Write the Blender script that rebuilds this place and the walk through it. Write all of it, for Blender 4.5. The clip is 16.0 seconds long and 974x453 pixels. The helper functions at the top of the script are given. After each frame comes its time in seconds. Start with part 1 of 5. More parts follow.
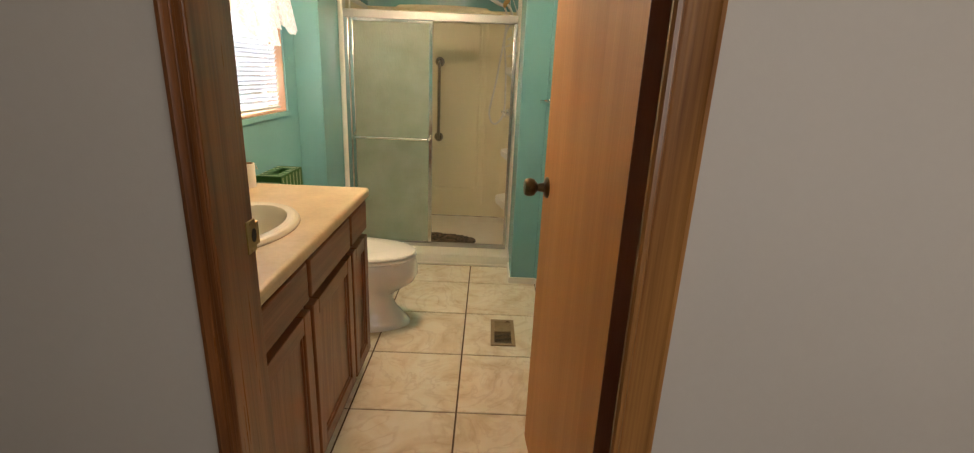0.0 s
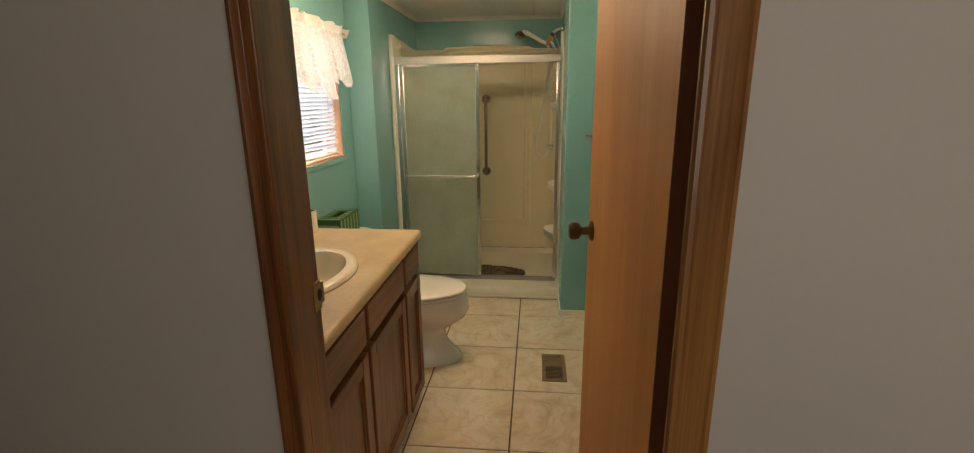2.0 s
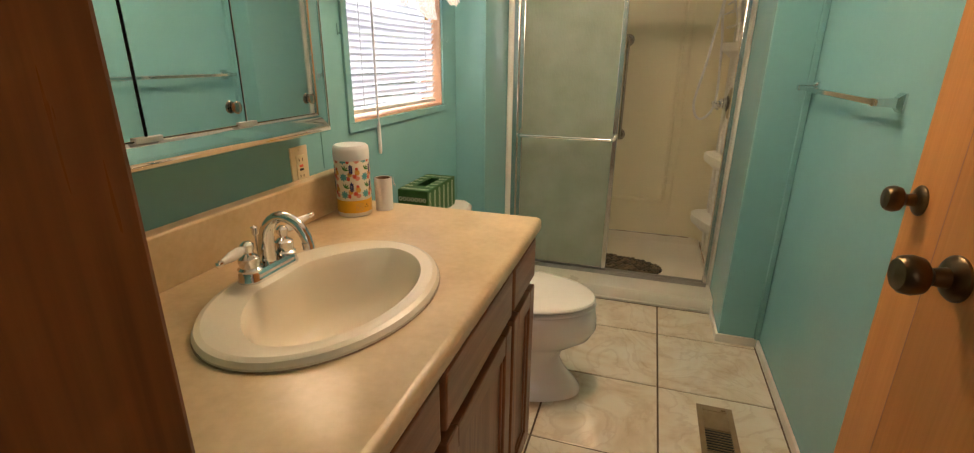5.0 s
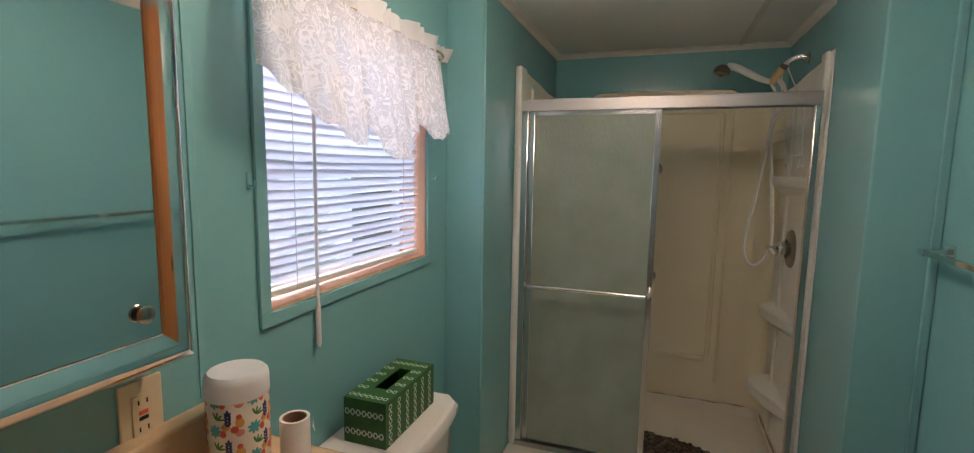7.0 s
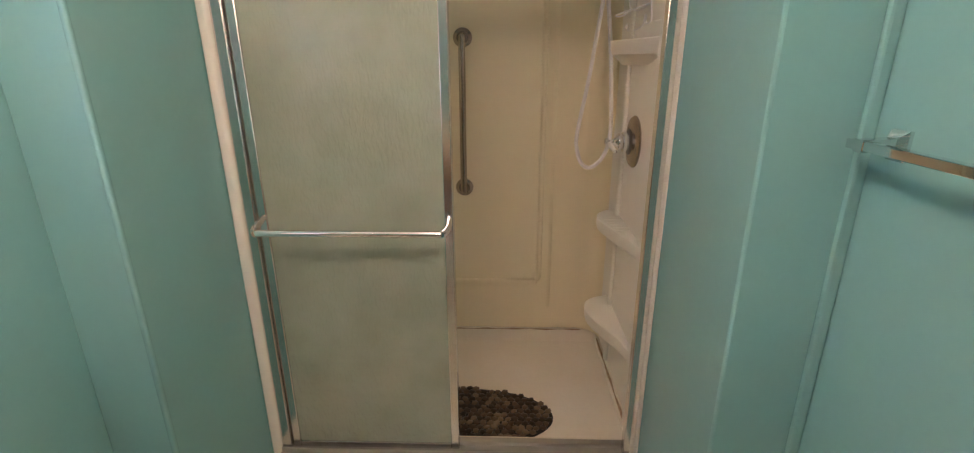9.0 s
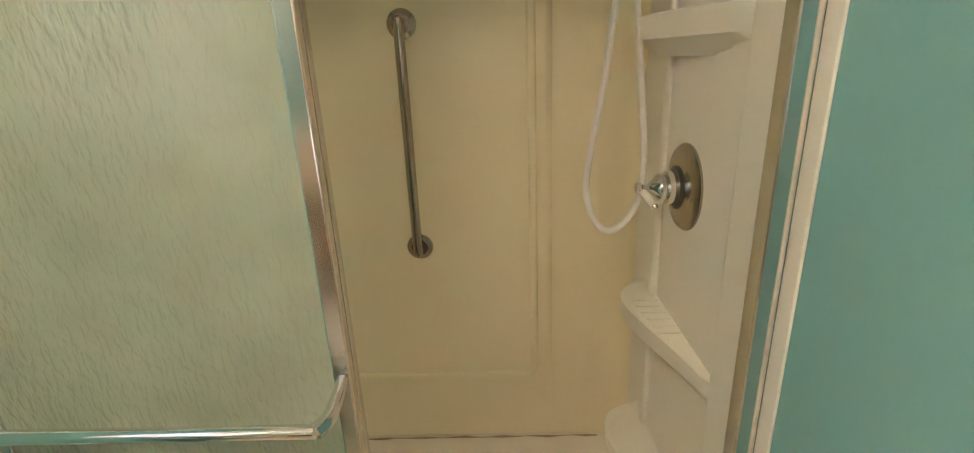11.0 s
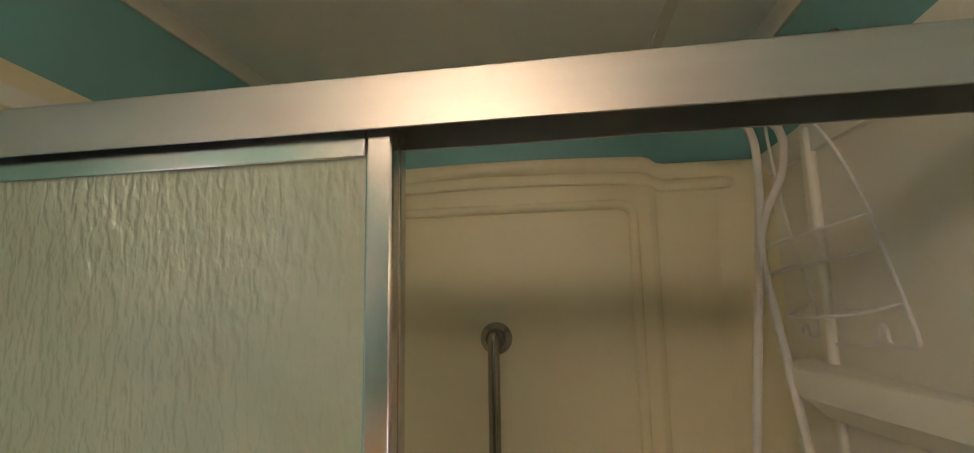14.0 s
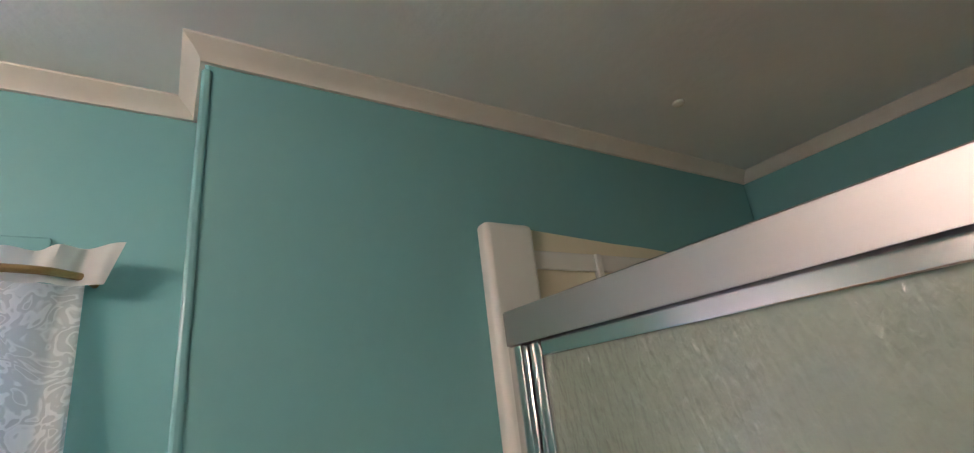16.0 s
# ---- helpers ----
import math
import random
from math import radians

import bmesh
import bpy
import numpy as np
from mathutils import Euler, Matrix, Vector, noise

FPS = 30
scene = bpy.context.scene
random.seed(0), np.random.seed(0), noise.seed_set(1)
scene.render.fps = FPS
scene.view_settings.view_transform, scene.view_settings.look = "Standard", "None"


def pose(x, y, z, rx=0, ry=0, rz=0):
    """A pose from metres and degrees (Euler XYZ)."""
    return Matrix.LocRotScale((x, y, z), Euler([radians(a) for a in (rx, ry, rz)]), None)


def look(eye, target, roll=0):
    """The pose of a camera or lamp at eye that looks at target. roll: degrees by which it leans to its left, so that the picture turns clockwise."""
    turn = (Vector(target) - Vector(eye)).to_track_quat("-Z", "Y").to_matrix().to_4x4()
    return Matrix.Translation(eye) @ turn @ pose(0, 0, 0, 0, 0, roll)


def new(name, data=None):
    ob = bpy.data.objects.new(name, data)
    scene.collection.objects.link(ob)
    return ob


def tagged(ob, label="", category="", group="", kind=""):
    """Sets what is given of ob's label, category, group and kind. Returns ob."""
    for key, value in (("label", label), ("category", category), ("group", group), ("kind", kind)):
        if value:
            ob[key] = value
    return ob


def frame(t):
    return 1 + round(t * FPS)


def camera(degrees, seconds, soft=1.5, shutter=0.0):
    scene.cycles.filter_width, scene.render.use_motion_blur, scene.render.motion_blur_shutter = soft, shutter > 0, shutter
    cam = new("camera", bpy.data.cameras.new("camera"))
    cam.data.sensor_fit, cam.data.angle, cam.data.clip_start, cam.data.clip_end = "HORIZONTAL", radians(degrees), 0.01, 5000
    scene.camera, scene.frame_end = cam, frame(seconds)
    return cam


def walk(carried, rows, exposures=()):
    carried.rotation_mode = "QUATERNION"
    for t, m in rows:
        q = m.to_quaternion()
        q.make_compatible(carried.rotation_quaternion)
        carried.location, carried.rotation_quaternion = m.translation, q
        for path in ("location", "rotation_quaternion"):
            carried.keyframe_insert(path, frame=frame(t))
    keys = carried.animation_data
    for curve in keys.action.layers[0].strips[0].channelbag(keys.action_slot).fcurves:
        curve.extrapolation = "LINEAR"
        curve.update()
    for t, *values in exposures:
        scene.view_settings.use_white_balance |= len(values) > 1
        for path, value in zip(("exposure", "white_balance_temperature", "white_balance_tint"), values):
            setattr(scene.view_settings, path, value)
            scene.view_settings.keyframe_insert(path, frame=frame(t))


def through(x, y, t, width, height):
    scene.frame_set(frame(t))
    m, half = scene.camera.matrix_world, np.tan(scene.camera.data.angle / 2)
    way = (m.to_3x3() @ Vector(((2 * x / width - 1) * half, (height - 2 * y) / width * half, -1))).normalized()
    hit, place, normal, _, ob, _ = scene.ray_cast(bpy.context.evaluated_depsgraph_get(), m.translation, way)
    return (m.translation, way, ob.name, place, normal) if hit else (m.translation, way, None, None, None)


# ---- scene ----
cam = camera(89.1, 16.0, soft=1.15)
PATH = [
    (0, (1.135, -0.914, 1.336), (1.15, 0.995, 0.74), 2.5),
    (0.5, (1.152, -0.966, 1.425), (1.098, 0.985, 0.992), 1.2),
    (1, (1.15, -1.003, 1.473), (1.043, 0.971, 1.17), 0.7),
    (1.5, (1.141, -1.0, 1.482), (0.994, 0.965, 1.135), 0.2),
    (2, (1.147, -0.953, 1.415), (0.956, 0.973, 0.91), -0.6),
    (2.5, (1.191, -0.808, 1.331), (0.945, 1.063, 0.669), -1.0),
    (3, (1.236, -0.689, 1.288), (0.953, 1.134, 0.515), -0.4),
    (3.2, (1.232, -0.641, 1.275), (0.945, 1.169, 0.474), -0.0),
    (5.3, (0.859, -0.118, 1.289), (0.156, 1.664, 0.715), 0.4),
    (5.5, (0.845, -0.067, 1.316), (0.032, 1.687, 0.803), 0.4),
    (6, (0.843, 0.041, 1.371), (-0.247, 1.684, 1.03), 0.9),
    (6.5, (0.838, 0.201, 1.397), (-0.108, 1.943, 1.137), 1.2),
    (7, (0.764, 0.415, 1.397), (0.106, 2.288, 1.157), 0.9),
    (7.5, (0.748, 0.629, 1.403), (0.364, 2.575, 1.151), -0.1),
    (8, (0.81, 0.863, 1.367), (0.564, 2.81, 0.981), 0.1),
    (8.5, (0.886, 1.096, 1.338), (0.75, 3.017, 0.796), 0.5),
    (8.7, (0.884, 1.17, 1.32), (0.794, 3.076, 0.72), 0.5),
    (10.8, (0.977, 1.921, 1.298), (0.946, 3.795, 0.6), -1.8),
    (11, (0.968, 2.012, 1.306), (0.902, 3.905, 0.664), -2.5),
    (11.5, (0.957, 2.185, 1.325), (0.725, 4.097, 0.784), -3.4),
    (12, (0.939, 2.317, 1.347), (0.52, 4.222, 0.906), -3.5),
    (12.5, (0.929, 2.406, 1.359), (0.434, 4.331, 1.136), -3.3),
    (13, (0.937, 2.393, 1.405), (0.539, 4.353, 1.442), -1.6),
    (13.5, (0.922, 2.301, 1.479), (0.628, 4.274, 1.625), -1.6),
    (14, (0.898, 2.186, 1.497), (0.582, 4.141, 1.779), -1.1),
    (14.5, (0.856, 2.086, 1.515), (0.335, 3.98, 1.892), -2.3),
    (15, (0.808, 2.054, 1.516), (-0.077, 3.783, 1.993), -4.7),
    (15.5, (0.769, 2.122, 1.536), (-0.501, 3.544, 2.139), -7.5),
    (16, (0.761, 2.161, 1.576), (-0.802, 3.222, 2.233), -7.0),
]
EXPOSURES = [
    (0.0, 0.74, 6700, 13), (0.5, 0.56, 6900, 13), (1.5, 0.32, 7000, 13), (2.0, 0.22, 7000, 13), (2.5, 0.46, 7000, 13), (3.0, 0.76, 7000, 13), (5.5, 0.28, 6300, 17), (6.5, -0.16, 5700, 19), (7.5, -0.20, 5450, 26),
    (8.5, 0.40, 5800, 33), (11.0, 1.07, 6200, 15), (12.5, 0.45, 6200, 17), (13.0, 0.36, 6250, 18), (13.5, 0.14, 6150, 18), (14.5, 0.20, 6250, 18), (15.0, 0.30, 5900, 22), (15.5, 0.32, 5700, 24), (16.0, 0.16, 5400, 29),
]
walk(cam, [(t, look(eye, target, roll)) for t, eye, target, roll in PATH], EXPOSURES)

# ---- plan, in metres: x to the right of the room's long left wall, y into the room, z up ----
XL, XR = -0.025, 1.505            # side walls
Y0, YH = -0.062, -0.18            # door wall: bathroom face, hall face
YJ, XJ = 2.176, 0.129            # jog left of the shower
YC, XC, XS = 2.13, 1.328, 1.353             # column right of the shower, wall inside it
YB = 3.425                       # back wall of the shower
CEIL = 2.06
JL, JR, DOOR_TOP = 0.72, 1.424, 1.98
WY0, WY1, WZ0, WZ1 = 1.243, 2.0, 1.075, 1.80   # window opening
WALL_T = 0.13

# ---- light ----
world = bpy.data.worlds.new("world")
scene.world = world
world.use_nodes = True
wn = world.node_tree.nodes
sky = wn.new("ShaderNodeTexSky")
sky.sky_type = "NISHITA"
sky.sun_disc = False
sky.sun_elevation = radians(48)
sky.sun_rotation = radians(100)
world.node_tree.links.new(sky.outputs[0], wn["Background"].inputs[0])
wn["Background"].inputs[1].default_value = 0.12

sun_data = bpy.data.lights.new("sun", "SUN")
sun_data.energy, sun_data.angle, sun_data.color = 3.0, radians(0.5), (1.0, 0.95, 0.88)
sun = new("sun", sun_data)
sun.matrix_world = look((6, 1, 8), (0, 1, 0))


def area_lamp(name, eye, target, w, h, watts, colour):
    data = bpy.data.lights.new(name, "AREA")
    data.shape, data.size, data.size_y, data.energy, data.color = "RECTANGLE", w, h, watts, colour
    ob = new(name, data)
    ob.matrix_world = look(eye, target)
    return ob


area_lamp("window_daylight", (-0.75, 1.62, 2.35), (-0.05, 1.62, 1.40), 1.2, 1.0, 74, (0.84, 0.92, 1.0))
# added fill behind the camera; the hall is built without any window
area_lamp("hall_fill_light", (1.75, -2.06, 1.45), (1.55, -0.2, 1.3), 1.6, 1.0, 10.5, (1.0, 0.95, 0.88))


# ---- materials ----
def mat(name, base, second=None, rough=0.5, metal=0.0, scale=6.0, mix=0.5, fine=60.0, bump=0.0, bump_scale=80.0,
        stretch=(1, 1, 1), coat=0.0, rough_var=0.08, detail=6.0, sub=0.0, trans=0.0, ior=1.45):
    """A surface with two scales of colour variation, uneven gloss and fine relief."""
    m = bpy.data.materials.new(name)
    m.use_nodes = True
    n, l = m.node_tree.nodes, m.node_tree.links
    b = n["Principled BSDF"]
    second = second or tuple(c * 0.88 for c in base)
    tc = n.new("ShaderNodeTexCoord")
    mp = n.new("ShaderNodeMapping")
    mp.inputs["Scale"].default_value = stretch
    l.new(tc.outputs["Object"], mp.inputs[0])
    big = n.new("ShaderNodeTexNoise")
    big.inputs["Scale"].default_value, big.inputs["Detail"].default_value = scale, detail
    l.new(mp.outputs[0], big.inputs["Vector"])
    small = n.new("ShaderNodeTexNoise")
    small.inputs["Scale"].default_value, small.inputs["Detail"].default_value = fine, 4
    l.new(mp.outputs[0], small.inputs["Vector"])
    add = n.new("ShaderNodeMath")
    add.operation = "MULTIPLY_ADD"
    add.inputs[1].default_value = 0.35
    l.new(small.outputs["Fac"], add.inputs[0])
    l.new(big.outputs["Fac"], add.inputs[2])
    ramp = n.new("ShaderNodeValToRGB")
    ramp.color_ramp.elements[0].position, ramp.color_ramp.elements[1].position = 0.67 - mix * 0.6, 0.67 + mix * 0.6
    ramp.color_ramp.elements[0].color, ramp.color_ramp.elements[1].color = (*second, 1), (*base, 1)
    l.new(add.outputs[0], ramp.inputs[0])
    l.new(ramp.outputs[0], b.inputs["Base Color"])
    rr = n.new("ShaderNodeMapRange")
    rr.inputs["To Min"].default_value, rr.inputs["To Max"].default_value = max(rough - rough_var, 0.02), min(rough + rough_var, 1)
    l.new(big.outputs["Fac"], rr.inputs[0])
    l.new(rr.outputs[0], b.inputs["Roughness"])
    b.inputs["Metallic"].default_value = metal
    b.inputs["Coat Weight"].default_value = coat
    b.inputs["Coat Roughness"].default_value = 0.12
    b.inputs["IOR"].default_value = ior
    b.inputs["Subsurface Weight"].default_value = sub
    b.inputs["Transmission Weight"].default_value = trans
    if bump:
        bn = n.new("ShaderNodeTexNoise")
        bn.inputs["Scale"].default_value, bn.inputs["Detail"].default_value = bump_scale, 5
        l.new(mp.outputs[0], bn.inputs["Vector"])
        bp = n.new("ShaderNodeBump")
        bp.inputs["Strength"].default_value, bp.inputs["Distance"].default_value = bump, 0.004
        l.new(bn.outputs["Fac"], bp.inputs["Height"])
        l.new(bp.outputs[0], b.inputs["Normal"])
    return m


def wood(name, light, dark, axis="z", scale=9.0, rough=0.38, contrast=0.5, coat=0.15, rings=6.0):
    """Grain that runs along one axis: arched growth rings, broad blotches and fine dark pores."""
    m = bpy.data.materials.new(name)
    m.use_nodes = True
    n, l = m.node_tree.nodes, m.node_tree.links
    b = n["Principled BSDF"]
    tc = n.new("ShaderNodeTexCoord")

    def stretched(along, across):
        mp = n.new("ShaderNodeMapping")
        mp.inputs["Scale"].default_value = {"x": (along, across, across), "y": (across, along, across), "z": (across, across, along)}[axis]
        l.new(tc.outputs["Object"], mp.inputs[0])
        return mp.outputs[0]

    def field(vec, size, detail, twist=0.0):
        t = n.new("ShaderNodeTexNoise")
        t.inputs["Scale"].default_value, t.inputs["Detail"].default_value, t.inputs["Distortion"].default_value = size, detail, twist
        l.new(vec, t.inputs["Vector"])
        return t.outputs["Fac"]

    def calc(kind, a, k, add=None):
        c = n.new("ShaderNodeMath")
        c.operation = kind
        l.new(a, c.inputs[0])
        c.inputs[1].default_value = k
        if add is not None:
            l.new(add, c.inputs[2])
        return c.outputs[0]

    figure = field(stretched(0.10, 1.0), scale * 0.6, 2.0, 0.5)
    ring = calc("PINGPONG", calc("MULTIPLY", figure, rings), 0.5)
    blotch = field(stretched(0.25, 1.0), scale * 0.35, 3.0)
    pores = field(stretched(0.018, 1.0), scale * 22, 3.0)
    total = calc("MULTIPLY_ADD", ring, 0.55, calc("MULTIPLY_ADD", blotch, 0.55, calc("MULTIPLY", pores, 0.45)))
    ramp = n.new("ShaderNodeValToRGB")
    e = ramp.color_ramp.elements
    e[0].position, e[1].position = 0.635 - contrast * 0.5, 0.635 + contrast * 0.5
    e[0].color, e[1].color = (*dark, 1), (*light, 1)
    l.new(total, ramp.inputs[0])
    l.new(ramp.outputs[0], b.inputs["Base Color"])
    rr = n.new("ShaderNodeMapRange")
    rr.inputs["To Min"].default_value, rr.inputs["To Max"].default_value = rough + 0.10, max(rough - 0.10, 0.05)
    l.new(total, rr.inputs[0])
    l.new(rr.outputs[0], b.inputs["Roughness"])
    b.inputs["Coat Weight"].default_value, b.inputs["Coat Roughness"].default_value = coat, 0.15
    bp = n.new("ShaderNodeBump")
    bp.inputs["Strength"].default_value, bp.inputs["Distance"].default_value = 0.15, 0.002
    l.new(pores, bp.inputs["Height"])
    l.new(bp.outputs[0], b.inputs["Normal"])
    return m


TEAL = mat("teal_paint", (0.225, 0.465, 0.47), (0.20, 0.425, 0.43), rough=0.21, scale=2.2, mix=0.6, bump=0.025, bump_scale=22, rough_var=0.05)
HALL = mat("hall_paint", (0.60, 0.56, 0.51), (0.55, 0.51, 0.46), rough=0.6, scale=1.5, mix=0.7, bump=0.06, bump_scale=120)
CEILING = mat("ceiling_board", (0.88, 0.87, 0.84), (0.83, 0.82, 0.79), rough=0.85, scale=3, bump=0.35, bump_scale=55)
TRIM = mat("cream_trim", (0.78, 0.74, 0.66), (0.70, 0.65, 0.56), rough=0.42, scale=9, bump=0.05)
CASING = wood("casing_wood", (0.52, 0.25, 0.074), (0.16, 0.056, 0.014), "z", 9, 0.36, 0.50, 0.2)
# the casing grain in a darker tone, for the lining and latch-side casing
DARKCASING = wood("dark_casing_wood", (0.29, 0.104, 0.026), (0.07, 0.021, 0.006), "z", 9, 0.34, 0.55, 0.2)
DOORWOOD = wood("door_veneer", (0.67, 0.298, 0.080), (0.40, 0.152, 0.036), "z", 6, 0.56, 1.0, 0.0, 3.0)
DOOREDGE = wood("door_edge", (0.46, 0.22, 0.135), (0.30, 0.13, 0.08), "z", 10, 0.55, 0.6, 0)
CABINET = wood("cabinet_oak", (0.26, 0.088, 0.024), (0.105, 0.031, 0.0085), "z", 11, 0.40, 0.8)
CABINET_H = wood("cabinet_oak_across", (0.26, 0.088, 0.024), (0.105, 0.031, 0.0085), "y", 11, 0.40, 0.8)
COUNTER = mat("laminate", (0.73, 0.555, 0.335), (0.46, 0.31, 0.15), rough=0.33, scale=6, fine=60, mix=0.62, bump=0.02)
PORCELAIN = mat("porcelain", (0.80, 0.77, 0.70), (0.77, 0.73, 0.66), rough=0.12, scale=2, coat=0.2, rough_var=0.03)
BISCUIT = mat("biscuit_porcelain", (0.86, 0.77, 0.61), (0.83, 0.735, 0.57), rough=0.24, scale=2, coat=0.0, rough_var=0.03)
FIBRE = mat("fibreglass", (0.84, 0.778, 0.565), (0.80, 0.73, 0.51), rough=0.38, scale=2.5, mix=0.7, rough_var=0.03)
# whiter copy of FIBRE, with window light on the tap side coloured in
FIBRE_LIT = mat("white_lit_fibreglass", (0.84, 0.83, 0.75), (0.80, 0.78, 0.69), rough=0.40, scale=3, mix=0.7, rough_var=0.03)
PAN = mat("shower_pan", (0.80, 0.76, 0.66), (0.72, 0.66, 0.54), rough=0.30, scale=4, mix=0.6)
CHROME = mat("chrome", (0.82, 0.81, 0.80), (0.76, 0.75, 0.74), rough=0.07, metal=1, scale=12, rough_var=0.04)
ALU = mat("bright_aluminium", (0.50, 0.49, 0.47), (0.43, 0.42, 0.40), rough=0.44, metal=1, scale=14, stretch=(0.06, 1, 1), rough_var=0.08)
BRIGHTALU = mat("polished_aluminium", (0.74, 0.73, 0.71), (0.66, 0.65, 0.63), rough=0.20, metal=1, scale=14, stretch=(1, 1, 0.08), rough_var=0.06)
NICKEL = mat("worn_nickel", (0.45, 0.41, 0.35), (0.36, 0.325, 0.275), rough=0.24, metal=1, scale=9, rough_var=0.03)
BRONZE = mat("dark_bronze", (0.16, 0.11, 0.06), (0.08, 0.055, 0.03), rough=0.32, metal=1, scale=30)
BRASS = mat("brass_plate", (0.52, 0.36, 0.16), (0.36, 0.23, 0.09), rough=0.35, metal=1, scale=40)
MIRROR = mat("mirror_glass", (0.86, 0.89, 0.87), (0.85, 0.88, 0.86), rough=0.02, metal=1, scale=2, rough_var=0.015)
WHITE = mat("white_plastic", (0.80, 0.80, 0.79), (0.75, 0.75, 0.73), rough=0.35, scale=10)
IVORY = mat("ivory_plastic", (0.72, 0.62, 0.40), (0.66, 0.56, 0.35), rough=0.35, scale=12)
BLACK = mat("black_rubber", (0.02, 0.02, 0.02), (0.012, 0.012, 0.012), rough=0.55, scale=20)
GROUT = mat("grout", (0.15, 0.09, 0.05), (0.09, 0.052, 0.03), rough=0.9, scale=30, bump=0.3)
CARPET = mat("hall_carpet", (0.30, 0.25, 0.20), (0.22, 0.18, 0.14), rough=0.95, scale=30, bump=0.6, bump_scale=300)
HOSE = mat("white_hose", (0.78, 0.77, 0.74), (0.68, 0.66, 0.62), rough=0.35, scale=40)
PAPER = mat("paper", (0.82, 0.79, 0.74), (0.76, 0.73, 0.67), rough=0.9, scale=20, bump=0.25, bump_scale=220)
CARD = mat("cardboard", (0.34, 0.20, 0.11), (0.27, 0.155, 0.08), rough=0.85, scale=25)
PEACH = wood("window_reveal", (0.74, 0.48, 0.32), (0.50, 0.26, 0.15), "z", 10, 0.5, 0.7, 0)


# ---- mesh helpers ----
def box(bm, x0, y0, z0, x1, y1, z1, bevel=0.0, seg=2):
    made = bmesh.ops.create_cube(bm, size=1.0, matrix=Matrix.Translation(((x0 + x1) / 2, (y0 + y1) / 2, (z0 + z1) / 2))
                                 @ Matrix.Diagonal((abs(x1 - x0), abs(y1 - y0), abs(z1 - z0), 1)))
    if bevel:
        edges = {e for v in made["verts"] for e in v.link_edges}
        bmesh.ops.bevel(bm, geom=list(edges), offset=bevel, segments=seg, profile=0.5, affect="EDGES")
    return bm


def cyl(bm, p0, p1, r0, r1=None, seg=24):
    p0, p1 = Vector(p0), Vector(p1)
    d = p1 - p0
    m = Matrix.Translation((p0 + p1) / 2) @ d.to_track_quat("Z", "Y").to_matrix().to_4x4()
    bmesh.ops.create_cone(bm, cap_ends=True, segments=seg, radius1=r0, radius2=r0 if r1 is None else r1, depth=d.length, matrix=m)
    return bm


def lathe(bm, profile, m=None, seg=32, sx=1.0, sy=1.0):
    """Turns rows of (radius, height) round z, then moves them by m."""
    m = m or Matrix()
    rings = []
    for r, z in profile:
        rings.append([bm.verts.new(m @ Vector((sx * r * math.cos(2 * math.pi * k / seg), sy * r * math.sin(2 * math.pi * k / seg), z)))
                      for k in range(seg)])
    for a, b in zip(rings, rings[1:]):
        for k in range(seg):
            bm.faces.new((a[k], a[(k + 1) % seg], b[(k + 1) % seg], b[k]))
    if profile[0][0] > 1e-5:
        bm.faces.new(rings[0][::-1])
    if profile[-1][0] > 1e-5:
        bm.faces.new(rings[-1])
    return bm


def smooth_line(points, steps=8):
    """A Catmull-Rom curve through the points."""
    p = [Vector(v) for v in points]
    p = [2 * p[0] - p[1], *p, 2 * p[-1] - p[-2]]
    out = []
    for a, b, c, d in zip(p, p[1:], p[2:], p[3:]):
        for k in range(steps):
            t = k / steps
            out.append(0.5 * ((2 * b) + (c - a) * t + (2 * a - 5 * b + 4 * c - d) * t * t + (3 * b - a - 3 * c + d) * t ** 3))
    return [*out, p[-2]]


def tube(bm, points, r, seg=12, ends=True):
    """A round bar along the points; r may be one radius or one for each point."""
    pts = [Vector(v) for v in points]
    rings, side = [], None
    for k, p in enumerate(pts):
        d = (pts[min(k + 1, len(pts) - 1)] - pts[max(k - 1, 0)]).normalized()
        side = d.orthogonal().normalized() if side is None else (side - d * side.dot(d)).normalized()
        up = d.cross(side)
        rad = r[k] if isinstance(r, (list, tuple)) else r
        rings.append([bm.verts.new(p + rad * (side * math.cos(2 * math.pi * j / seg) + up * math.sin(2 * math.pi * j / seg))) for j in range(seg)])
    for a, b in zip(rings, rings[1:]):
        for j in range(seg):
            bm.faces.new((a[j], a[(j + 1) % seg], b[(j + 1) % seg], b[j]))
    if ends:
        bm.faces.new(rings[0][::-1])
        bm.faces.new(rings[-1])
    return bm


def extrude_outline(bm, outline, a, b, place):
    """A prism: outline of 2D points, swept from a to b; place(u, v, w) gives the point in space."""
    lo = [bm.verts.new(place(u, v, a)) for u, v in outline]
    hi = [bm.verts.new(place(u, v, b)) for u, v in outline]
    n = len(outline)
    for k in range(n):
        bm.faces.new((lo[k], lo[(k + 1) % n], hi[(k + 1) % n], hi[k]))
    bm.faces.new(lo[::-1])
    bm.faces.new(hi)
    return bm


def B():
    return bmesh.new()


